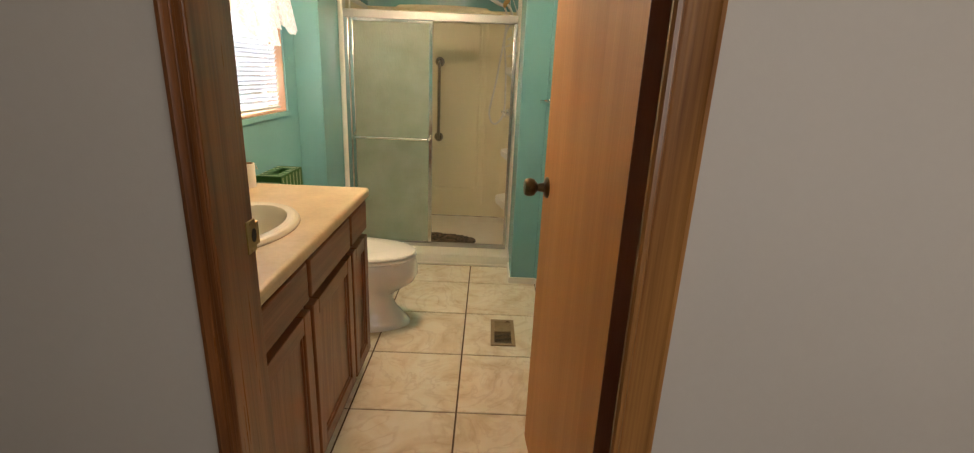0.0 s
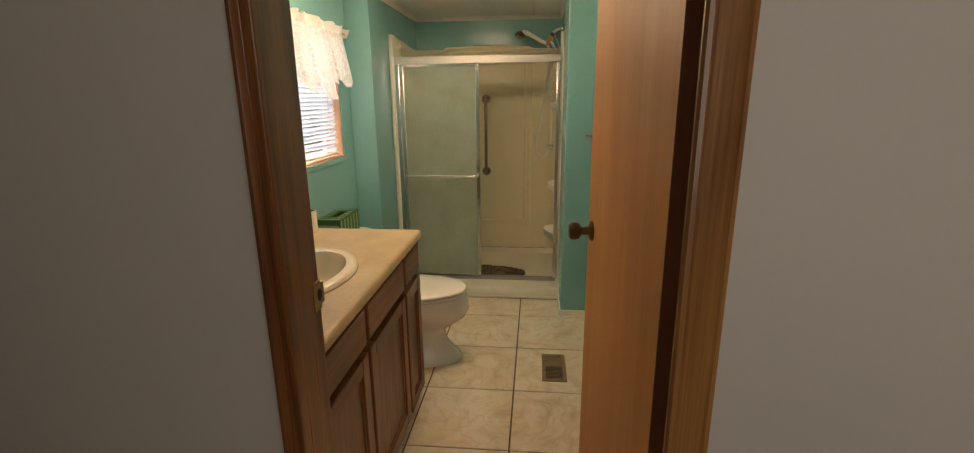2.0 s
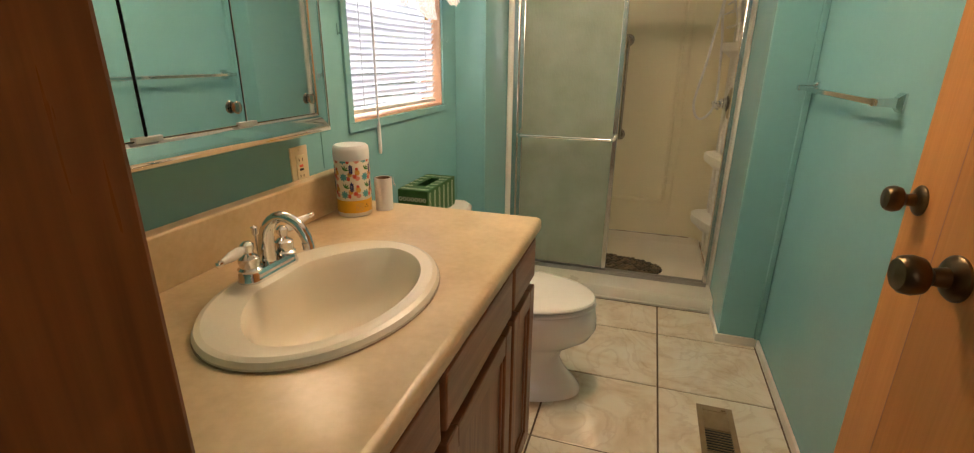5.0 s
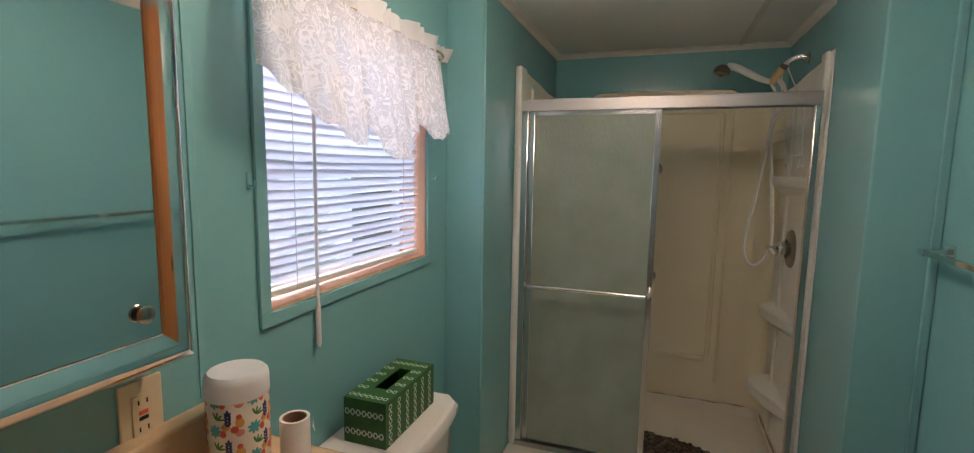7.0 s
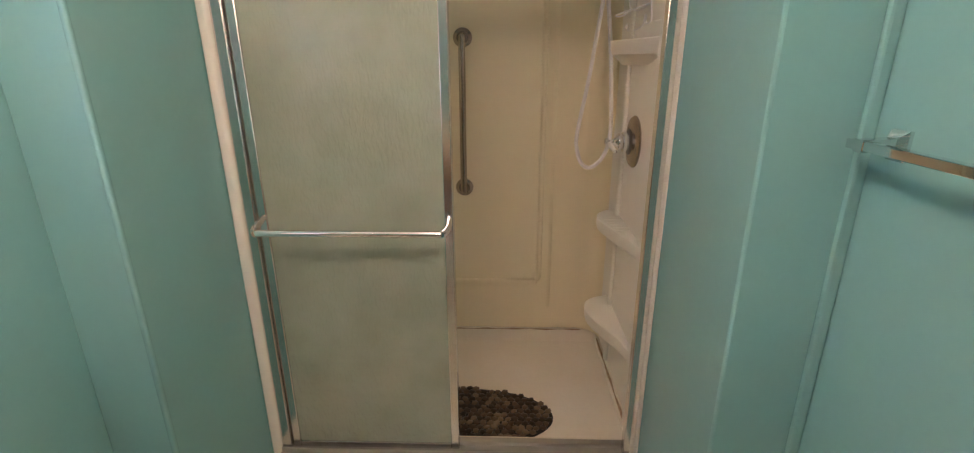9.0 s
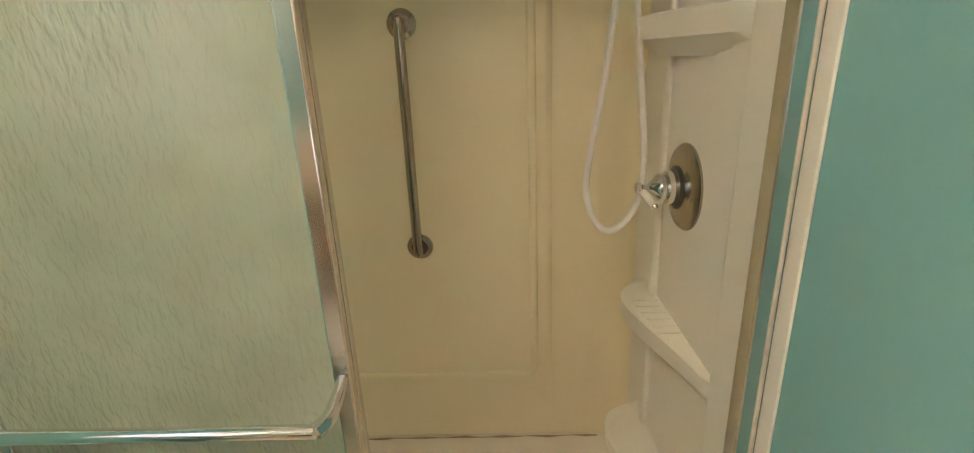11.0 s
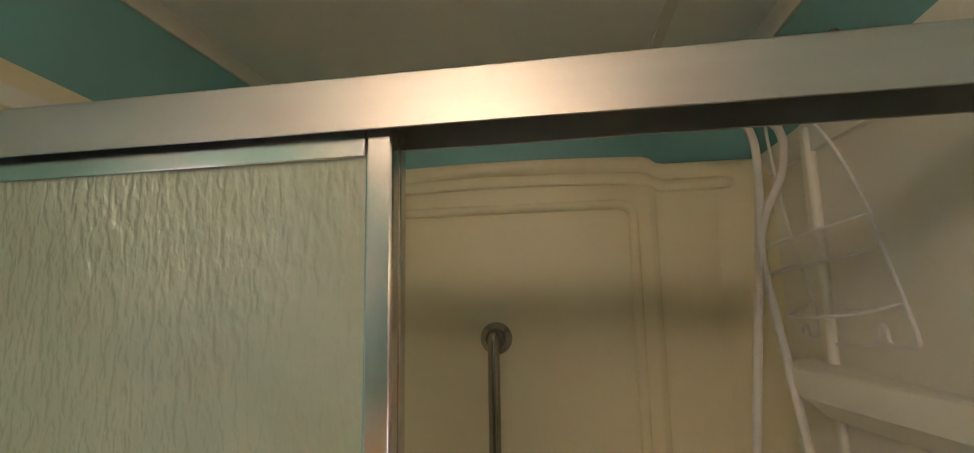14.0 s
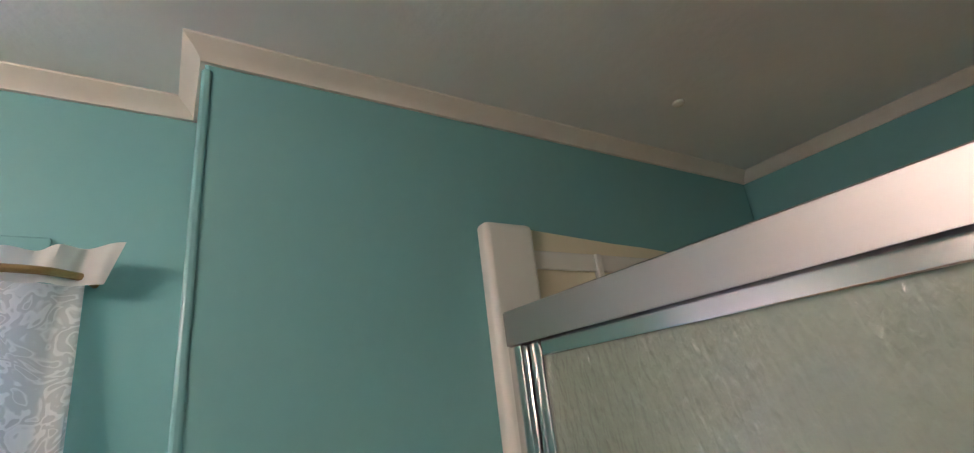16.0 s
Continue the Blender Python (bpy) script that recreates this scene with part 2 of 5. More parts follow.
def finish(name, bm, material, smooth=False):
    bmesh.ops.recalc_face_normals(bm, faces=bm.faces)
    me = bpy.data.meshes.new(name)
    bm.to_mesh(me)
    bm.free()
    for one in (material if isinstance(material, (list, tuple)) else (material,)):
        me.materials.append(one)
    if smooth:
        me.set_sharp_from_angle(angle=radians(38))
        for p in me.polygons:
            p.use_smooth = max(abs(c) for c in p.normal) < 0.9999 or p.area < 2e-4
    return new(name, me)


def setting(name, bm, material, label, smooth=False):
    return tagged(finish(name, bm, material, smooth), label, kind="structure")


def thing(name, place, label, category, group=""):
    ob = new(name)
    ob.empty_display_size = 0.05
    ob.location = place
    return tagged(ob, label, category, group)


def part(name, bm, material, parent, label="", smooth=True):
    """One mesh under a thing or a part, given in the world's coordinates."""
    at = Vector((0, 0, 0))
    o = parent
    while o is not None:
        at += o.location
        o = o.parent
    bmesh.ops.translate(bm, verts=bm.verts, vec=-at)
    ob = finish(name, bm, material, smooth)
    ob.parent = parent
    return tagged(ob, label) if label else ob



def node_mat(name):
    m = bpy.data.materials.new(name)
    m.use_nodes = True
    n, l = m.node_tree.nodes, m.node_tree.links
    return m, n, l, n["Principled BSDF"]


def noise_node(n, l, vec, scale, detail=5.0):
    t = n.new("ShaderNodeTexNoise")
    t.inputs["Scale"].default_value, t.inputs["Detail"].default_value = scale, detail
    l.new(vec, t.inputs["Vector"])
    return t.outputs["Fac"]


def ramp_node(n, l, fac, stops):
    r = n.new("ShaderNodeValToRGB")
    while len(r.color_ramp.elements) < len(stops):
        r.color_ramp.elements.new(0.5)
    for e, (p, c) in zip(r.color_ramp.elements, stops):
        e.position, e.color = p, (*c, 1)
    l.new(fac, r.inputs[0])
    return r.outputs[0]


def tile_material():
    m, n, l, b = node_mat("marbled_tile")
    tc, info, add = n.new("ShaderNodeTexCoord"), n.new("ShaderNodeObjectInfo"), n.new("ShaderNodeVectorMath")
    add.operation = "ADD"
    mul = n.new("ShaderNodeMath")
    mul.operation = "MULTIPLY"
    mul.inputs[1].default_value = 37.0
    l.new(info.outputs["Random"], mul.inputs[0])
    l.new(tc.outputs["Object"], add.inputs[0])
    l.new(mul.outputs[0], add.inputs[1])
    warp = n.new("ShaderNodeTexNoise")
    warp.inputs["Scale"].default_value, warp.inputs["Detail"].default_value, warp.inputs["Distortion"].default_value = 4.5, 7, 1.6
    l.new(add.outputs[0], warp.inputs["Vector"])
    col = ramp_node(n, l, warp.outputs["Fac"], [(0.30, (0.66, 0.53, 0.37)), (0.43, (0.74, 0.63, 0.47)), (0.52, (0.77, 0.68, 0.53)), (0.72, (0.80, 0.73, 0.60))])
    vein = n.new("ShaderNodeTexNoise")
    vein.inputs["Scale"].default_value, vein.inputs["Detail"].default_value, vein.inputs["Distortion"].default_value = 3.2, 5, 2.2
    l.new(add.outputs[0], vein.inputs["Vector"])
    lines = ramp_node(n, l, vein.outputs["Fac"], [(0.43, (0, 0, 0)), (0.49, (0.22, 0.22, 0.22)), (0.51, (0, 0, 0)), (0.60, (0, 0, 0)), (0.625, (0.16, 0.16, 0.16)), (0.65, (0, 0, 0))])
    blend = n.new("ShaderNodeMixRGB")
    blend.inputs[2].default_value = (0.40, 0.23, 0.11, 1)
    l.new(lines, blend.inputs[0])
    l.new(col, blend.inputs[1])
    l.new(blend.outputs[0], b.inputs["Base Color"])
    b.inputs["Roughness"].default_value = 0.14
    bp = n.new("ShaderNodeBump")
    bp.inputs["Strength"].default_value, bp.inputs["Distance"].default_value = 0.05, 0.003
    l.new(noise_node(n, l, add.outputs[0], 14), bp.inputs["Height"])
    l.new(bp.outputs[0], b.inputs["Normal"])
    return m


def rain_glass():
    """Obscured glass with short upright ridges, like water running down."""
    m, n, l, b = node_mat("rain_glass")
    tc = n.new("ShaderNodeTexCoord")

    def ridges(size, along, twist):
        mp, t = n.new("ShaderNodeMapping"), n.new("ShaderNodeTexNoise")
        mp.inputs["Scale"].default_value = (1, 1, along)
        l.new(tc.outputs["Object"], mp.inputs[0])
        t.inputs["Scale"].default_value, t.inputs["Detail"].default_value, t.inputs["Distortion"].default_value = size, 1.0, twist
        l.new(mp.outputs[0], t.inputs["Vector"])
        return t.outputs["Fac"]

    long_ones = ramp_node(n, l, ridges(115, 0.34, 0.25), [(0.36, (0, 0, 0)), (0.60, (1, 1, 1))])
    short_ones = ridges(200, 0.6, 0.6)
    both = n.new("ShaderNodeMath")
    both.operation = "MULTIPLY_ADD"
    both.inputs[1].default_value = 0.6
    l.new(short_ones, both.inputs[0])
    l.new(long_ones, both.inputs[2])
    tint = ramp_node(n, l, noise_node(n, l, tc.outputs["Object"], 5, 4), [(0.35, (0.40, 0.455, 0.35)), (0.65, (0.47, 0.53, 0.43))])
    l.new(tint, b.inputs["Base Color"])
    b.inputs["Roughness"].default_value = 0.22
    b.inputs["Transmission Weight"].default_value = 0.42
    b.inputs["IOR"].default_value = 1.45
    for strength, depth, socket in ((0.16, 0.003, "Normal"), (0.5, 0.006, "Coat Normal")):
        bp = n.new("ShaderNodeBump")
        bp.inputs["Strength"].default_value, bp.inputs["Distance"].default_value = strength, depth
        l.new(both.outputs[0], bp.inputs["Height"])
        l.new(bp.outputs[0], b.inputs[socket])
    b.inputs["Coat Weight"].default_value, b.inputs["Coat Roughness"].default_value = 1.0, 0.08
    return m


def sheer(name, colour, through, rough=0.6):
    """A thin sheet that lets light through its face."""
    m, n, l, b = node_mat(name)
    b.inputs["Base Color"].default_value = (*colour, 1)
    b.inputs["Roughness"].default_value = rough
    t, mix = n.new("ShaderNodeBsdfTranslucent"), n.new("ShaderNodeMixShader")
    t.inputs[0].default_value = (*colour, 1)
    mix.inputs[0].default_value = through
    l.new(b.outputs[0], mix.inputs[1])
    l.new(t.outputs[0], mix.inputs[2])
    l.new(mix.outputs[0], n["Material Output"].inputs[0])
    return m, n, l, mix


def lace_material():
    m, n, l, mix = sheer("white_lace", (0.86, 0.855, 0.85), 0.40, 0.9)
    tc = n.new("ShaderNodeTexCoord")
    w = n.new("ShaderNodeTexNoise")
    w.inputs["Scale"].default_value, w.inputs["Detail"].default_value, w.inputs["Distortion"].default_value = 24, 1.5, 2.0
    l.new(tc.outputs["Object"], w.inputs["Vector"])
    swirl = ramp_node(n, l, w.outputs["Fac"], [(0.36, (0.72, 0.72, 0.72)), (0.39, (1, 1, 1)), (0.43, (0.72, 0.72, 0.72)), (0.50, (0.74, 0.74, 0.74)), (0.53, (1, 1, 1)), (0.60, (0.95, 0.95, 0.95)), (0.63, (0.72, 0.72, 0.72))])
    big = noise_node(n, l, tc.outputs["Object"], 17, 2)
    solid = ramp_node(n, l, big, [(0.56, (0, 0, 0)), (0.64, (0.9, 0.9, 0.9))])
    mx = n.new("ShaderNodeMath")
    mx.operation = "MAXIMUM"
    l.new(swirl, mx.inputs[0])
    l.new(solid, mx.inputs[1])
    clear, cover = n.new("ShaderNodeBsdfTransparent"), n.new("ShaderNodeMixShader")
    l.new(mx.outputs[0], cover.inputs[0])
    l.new(clear.outputs[0], cover.inputs[1])
    l.new(mix.outputs[0], cover.inputs[2])
    l.new(cover.outputs[0], n["Material Output"].inputs[0])
    return m


def glow(name, colour, strength):
    m, n, l, b = node_mat(name)
    b.inputs["Base Color"].default_value = (*colour, 1)
    b.inputs["Emission Color"].default_value = (*colour, 1)
    b.inputs["Emission Strength"].default_value = strength
    return m


def outdoors():
    m, n, l, b = node_mat("bright_garden")
    tc = n.new("ShaderNodeTexCoord")
    f = noise_node(n, l, tc.outputs["Object"], 1.1, 9)
    col = ramp_node(n, l, f, [(0.40, (0.10, 0.16, 0.08)), (0.50, (0.38, 0.46, 0.40)), (0.56, (0.80, 0.88, 1.0)), (0.75, (0.95, 0.97, 1.0))])
    b.inputs["Base Color"].default_value = (0.02, 0.02, 0.02, 1)
    l.new(col, b.inputs["Emission Color"])
    b.inputs["Emission Strength"].default_value = 1.2
    return m


TILE, RAIN, LACE = tile_material(), rain_glass(), lace_material()
SLAT = sheer("blind_slat", (0.71, 0.70, 0.735), 0.26, 0.4)[0]
SHADE = glow("lit_opal_glass", (1.0, 0.76, 0.50), 32.0)
PANE = mat("window_glass", (1, 1, 1), (1, 1, 1), rough=0.02, trans=1.0, rough_var=0.01)
GREEN = mat("green_card", (0.035, 0.14, 0.022), (0.022, 0.09, 0.014), rough=0.5, scale=40)
LINK = mat("pale_print", (0.62, 0.68, 0.52), (0.55, 0.6, 0.45), rough=0.5, scale=40)
YELLOW = mat("yellow_label", (0.80, 0.45, 0.03), (0.72, 0.38, 0.02), rough=0.4, scale=30)
CANISTER = mat("canister_white", (0.84, 0.77, 0.64), (0.80, 0.72, 0.58), rough=0.32, scale=8)
PRINTS = [mat("print_" + k, c, rough=0.42, scale=60) for k, c in
          (("coral", (0.75, 0.12, 0.06)), ("navy", (0.02, 0.03, 0.14)), ("teal", (0.12, 0.42, 0.42)), ("green", (0.06, 0.25, 0.05)), ("orange", (0.80, 0.42, 0.08)), ("pink", (0.8, 0.32, 0.24)))]
TAN = mat("aged_plastic", (0.60, 0.40, 0.16), (0.5, 0.32, 0.12), rough=0.4, scale=25)
DARKGREY = mat("spray_face", (0.10, 0.09, 0.07), (0.06, 0.055, 0.045), rough=0.45, scale=60)


def pebble_material():
    m, n, l, b = node_mat("brown_pebble")
    info = n.new("ShaderNodeObjectInfo")
    col = ramp_node(n, l, info.outputs["Random"], [(0.0, (0.014, 0.009, 0.005)), (0.35, (0.042, 0.025, 0.013)), (0.7, (0.10, 0.062, 0.034)), (1.0, (0.20, 0.14, 0.085))])
    l.new(col, b.inputs["Base Color"])
    b.inputs["Roughness"].default_value = 0.28
    return m


PEBBLE = pebble_material()
VENT = mat("vent_metal", (0.33, 0.23, 0.13), (0.25, 0.17, 0.09), rough=0.45, metal=0.3, scale=25)
DIRT = mat("old_caulk", (0.26, 0.16, 0.09), (0.5, 0.40, 0.28), rough=0.8, scale=40)
# ---- the large structure ----
T = WALL_T
bm = B()
box(bm, XL - T, Y0 + 0.0, 0, XL, WY0, CEIL)
box(bm, XL - T, WY1, 0, XL, YB + T, CEIL)
box(bm, XL - T, WY0, 0, XL, WY1, WZ0)
box(bm, XL - T, WY0, WZ1, XL, WY1, CEIL)
setting("wall_west", bm, TEAL, "teal painted wall panelling with a window")
setting("wall_jog", box(B(), XL, YJ, 0, XJ, YB, CEIL, 0.004), TEAL, "teal painted boxed-out wall beside the shower")
setting("wall_north", box(B(), XL, YB, 0, XR + T, YB + T, CEIL), TEAL, "teal painted wall above the shower surround")
setting("wall_east", box(B(), XR, Y0, 0, XR + T, YB, CEIL), TEAL, "teal painted wall panelling")
bm = box(B(), XC, YC, 0, XR, 2.62, CEIL, 0.006)
box(bm, XS, 2.62, 0, XR, YB, CEIL)
setting("wall_column", bm, TEAL, "teal painted boxed-out wall on the tap side of the shower")
bm = B()
box(bm, XL - T, Y0 - 0.012, 0, JL - 0.02, Y0, CEIL)
box(bm, JR + 0.02, Y0 - 0.012, 0, XR + T, Y0, CEIL)
box(bm, JL - 0.02, Y0 - 0.012, DOOR_TOP + 0.02, JR + 0.02, Y0, CEIL)
setting("wall_south", bm, TEAL, "teal painted wall around the doorway")
bm = B()
box(bm, -1.6, YH, 0, JL - 0.02, Y0 - 0.012, 2.3)
box(bm, JR + 0.02, YH, 0, 3.4, Y0 - 0.012, 2.3)
box(bm, JL - 0.02, YH, DOOR_TOP + 0.02, JR + 0.02, Y0 - 0.012, 2.3)
setting("wall_hall", bm, HALL, "plain off-white hall wall around the doorway")
setting("wall_hall_south", box(B(), -1.6, -2.2, 0, 3.4, -2.1, 2.3), HALL, "plain off-white hall wall")
setting("wall_hall_west", box(B(), -1.7, -2.2, 0, -1.6, Y0, 2.3), HALL, "plain off-white hall end wall")
setting("wall_hall_east", box(B(), 3.4, -2.2, 0, 3.5, Y0, 2.3), HALL, "plain off-white hall end wall")
setting("ceiling_hall", box(B(), -1.7, -2.2, 2.3, 3.5, YH, 2.36), CEILING, "plain white hall ceiling")
setting("floor_hall", box(B(), -1.7, -2.2, -0.06, 3.5, YH, 0.0), CARPET, "brown hall carpet")
bm = B()
box(bm, XL - T, YH, CEIL, XR + T, YB + T, CEIL + 0.08)
setting("ceiling", bm, CEILING, "white textured ceiling board with a joint strip")
setting("floor", box(B(), XL - T, YH, -0.08, XR + T, YB + T, -0.004), GROUT, "cream marbled floor tiles with brown joints")
setting("trim_ceiling_strip", box(B(), 1.105, Y0, CEIL - 0.006, 1.13, YB, CEIL, 0.002), TRIM, "narrow ceiling joint strip")


def cove(name, x0, y0, x1, y1, nx, ny, start=0, stop=0):
    """Cream ceiling moulding along a wall; (nx, ny) points into the room. start, stop: 1 where that end is mitred round an outer corner."""
    prof = [(0, 0), (0.028, 0), (0.028, -0.003), (0.023, -0.007), (0.015, -0.013), (0.008, -0.021), (0.006, -0.027), (0, -0.027)]
    d = Vector((x1 - x0, y1 - y0, 0))
    n = d.normalized()
    bm = extrude_outline(B(), prof, 0, 1, lambda u, v, w: Vector((x0 + nx * u, y0 + ny * u, CEIL + v)) + d * w + n * u * (stop * w - start * (1 - w)))
    return setting(name, bm, TRIM, "cream painted ceiling moulding", True)


cove("trim_cove_west", XL, Y0, XL, YJ, 1, 0)
cove("trim_cove_jog", XL, YJ, XJ, YJ, 0, -1, stop=1)
cove("trim_cove_shower_west", XJ, YJ, XJ, YB, 1, 0, start=1)
cove("trim_cove_north", XJ, YB, XS, YB, 0, -1)
cove("trim_cove_shower_east", XC, YC, XC, 2.62, -1, 0, start=1)
cove("trim_cove_shower_inner", XS, 2.62, XS, YB, -1, 0)
cove("trim_cove_column", XC, YC, XR, YC, 0, -1, start=1)
cove("trim_cove_east", XR, Y0, XR, YC, -1, 0)
cove("trim_cove_south", XL, Y0, XR, Y0, 0, 1)


def skirting(name, x0, y0, x1, y1):
    return setting(name, box(B(), x0, y0, 0, x1, y1, 0.042, 0.003), TRIM, "low cream painted skirting board")


skirting("baseboard_east", XR - 0.012, Y0, XR, YC - 0.012)
skirting("baseboard_column", XC - 0.012, YC - 0.012, XR - 0.012, YC)
skirting("baseboard_column_side", XC - 0.012, YC, XC, 2.40)
skirting("baseboard_jog", XL, YJ - 0.012, XJ, YJ)
setting("trim_corner_east", box(B(), XR - 0.024, YC - 0.016, 0.042, XR, YC, CEIL - 0.034, 0.006), TEAL, "teal painted corner strip", True)
setting("trim_jog_corner", box(B(), XJ - 0.009, YJ - 0.0035, 0.042, XJ + 0.0035, YJ + 0.009, CEIL - 0.034, 0.0045, 3), TEAL, "teal painted corner strip", True)

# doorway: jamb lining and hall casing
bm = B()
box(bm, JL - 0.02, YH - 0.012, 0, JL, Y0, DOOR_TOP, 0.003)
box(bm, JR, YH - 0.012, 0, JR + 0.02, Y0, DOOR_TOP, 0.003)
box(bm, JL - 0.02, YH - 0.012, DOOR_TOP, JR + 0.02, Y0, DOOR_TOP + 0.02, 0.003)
jamb = setting("trim_door_jamb", bm, DARKCASING, "stained wooden door lining")


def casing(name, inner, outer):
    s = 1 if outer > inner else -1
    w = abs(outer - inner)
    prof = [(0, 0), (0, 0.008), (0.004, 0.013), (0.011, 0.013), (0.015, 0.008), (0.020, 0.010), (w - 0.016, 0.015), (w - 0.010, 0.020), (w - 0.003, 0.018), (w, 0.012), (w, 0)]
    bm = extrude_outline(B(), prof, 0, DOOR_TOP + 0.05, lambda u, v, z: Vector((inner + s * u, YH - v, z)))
    # the hinge side has the lighter tone, the latch side the darker one
    return setting(name, bm, CASING if outer > inner else DARKCASING, "stained wooden door casing with a beaded profile", True)


casing("trim_casing_hinge", JR - 0.045, JR + 0.026)
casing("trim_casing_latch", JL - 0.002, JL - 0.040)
# ---- the door ----
def turned(points, p0, p1, seg=28):
    """A turned piece along the line from p0 to p1: rows of (share of the line, radius)."""
    p0, p1 = Vector(p0), Vector(p1)
    d = p1 - p0
    m = Matrix.Translation(p0) @ d.to_track_quat("Z", "Y").to_matrix().to_4x4()
    return lathe(B(), [(r, s * d.length) for s, r in points], m, seg)


door = thing("door_1", (1.386, -0.06, 0.0), "open hollow-core wooden door with plain veneer and bronze knob", "door")
door["kind"] = "structure"
DH = Vector((1.386, -0.06, 0))
DF = Vector((1.325, 0.655, 0))
along = (DF - DH).normalized()
across = Vector((along.y, -along.x, 0))       # away from the opening
if across.x < 0:
    across = -across
DW, DT = (DF - DH).length, 0.034


def on_door(u, v, z):
    """u along the leaf from the hinge, v through its thickness."""
    return DH + along * u + across * v + Vector((0, 0, z))


def door_slab(u0, u1, v0, v1, z0, z1, bevel=0.0):
    bm = box(B(), u0, v0, z0, u1, v1, z1, bevel)
    for v in bm.verts:
        v.co = on_door(*v.co)
    return bm


leaf = part("leaf", door_slab(0.0022, DW - 0.0022, 0, DT, 0.015, DOOR_TOP - 0.004), DOORWOOD, door, smooth=False)
part("hinge_edge", door_slab(0, 0.002, 0, DT, 0.015, DOOR_TOP - 0.004), DOOREDGE, door, "dark stained door edge", smooth=False)
part("latch_edge", door_slab(DW - 0.002, DW, 0, DT, 0.015, DOOR_TOP - 0.004), DOOREDGE, door, "dark stained door edge", smooth=False)
KNOB = [(0, 0.033), (0.05, 0.033), (0.12, 0.028), (0.17, 0.015), (0.42, 0.012), (0.50, 0.018), (0.58, 0.026), (0.74, 0.029), (0.90, 0.027), (0.97, 0.022), (1, 0.0)]
part("knob", turned(KNOB, on_door(DW - 0.06, 0, 1.0), on_door(DW - 0.06, -0.075, 1.0)), BRONZE, door, "dark bronze door knob")
part("knob", turned(KNOB, on_door(DW - 0.06, DT, 1.0), on_door(DW - 0.06, DT + 0.06, 1.0)), BRONZE, door, "dark bronze door knob")
for z in (0.25, 1.0, 1.75):
    part("hinge", cyl(B(), on_door(-0.004, DT + 0.004, z - 0.045), on_door(-0.004, DT + 0.004, z + 0.045), 0.006), BRASS, door, "brass butt hinge")
strike = thing("strike_plate", (JL, -0.09, 1.0), "brass latch strike plate screwed to the door lining", "strike plate")
bm = box(B(), JL + 0.0005, -0.094, 1.008, JL + 0.0028, -0.0615, 1.068, 0.0008)
box(bm, JL - 0.004, -0.0615, 1.016, JL + 0.0026, -0.047, 1.060, 0.002)
part("plate", bm, BRASS, strike)
part("latch_hole", lathe(B(), [(0.009, 0), (0.009, 0.0006)], pose(JL + 0.0029, -0.070, 1.038, 0, 90, 0) @ Matrix.Diagonal((1.4, 1, 1, 1)), 20), BLACK, strike, "dark latch hole")
for z in (1.013, 1.063):
    part("screw", lathe(B(), [(0.004, 0), (0.0035, 0.001), (0, 0.0014)], pose(JL + 0.0025, -0.080, z, 0, 90, 0), 12), BRASS, strike)

closet = thing("door_2", (XR, 0.75, 0.0), "closed plain wooden closet door with bronze knob", "door")
closet["kind"] = "structure"
part("leaf", box(B(), XR - 0.028, 0.37, 0.015, XR - 0.001, 1.118, 1.975, 0.002), DOORWOOD, closet, smooth=False)
part("knob", turned(KNOB, (XR - 0.028, 1.065, 1.0), (XR - 0.095, 1.065, 1.0)), BRONZE, closet, "dark bronze door knob")
# ---- the window ----
window = thing("window_1", (-0.10, (WY0 + WY1) / 2, WZ0), "window in a teal-painted frame with bare wooden reveals", "window")
window["kind"] = "structure"
X0 = XL - WALL_T
for nm, args in (("reveal", (X0, WY0, WZ0, XL - 0.001, WY0 + 0.008, WZ1)), ("reveal", (X0, WY1 - 0.008, WZ0, XL - 0.001, WY1, WZ1)),
                 ("reveal", (X0, WY0 + 0.008, WZ1 - 0.008, XL - 0.001, WY1 - 0.008, WZ1)), ("window_sill", (X0, WY0 + 0.008, WZ0, XL - 0.001, WY1 - 0.008, WZ0 + 0.008))):
    part(nm, box(B(), *args), PEACH, window, "bare pinkish wooden reveal", smooth=False)
bm = B()
for a in ((WY0 - 0.03, WZ0 - 0.03, WY1 + 0.03, WZ0), (WY0 - 0.03, WZ1, WY1 + 0.03, WZ1 + 0.03), (WY0 - 0.03, WZ0, WY0, WZ1), (WY1, WZ0, WY1 + 0.03, WZ1)):
    box(bm, XL, a[0], a[1], XL + 0.009, a[2], a[3], 0.002)
part("window_casing", bm, TEAL, window, "thin teal painted casing", smooth=False)
bm = B()
for a in ((WY0, WZ0, WY1, WZ0 + 0.035), (WY0, WZ1 - 0.035, WY1, WZ1), (WY0, WZ0, WY0 + 0.035, WZ1), (WY1 - 0.035, WZ0, WY1, WZ1), (WY0, 1.45, WY1, 1.475)):
    box(bm, X0 + 0.004, a[0] + 0.009, a[1] + 0.009, X0 + 0.03, a[2] - 0.009, a[3] - 0.009, 0.002)
part("window_frame", bm, WHITE, window, "white aluminium window frame", smooth=False)
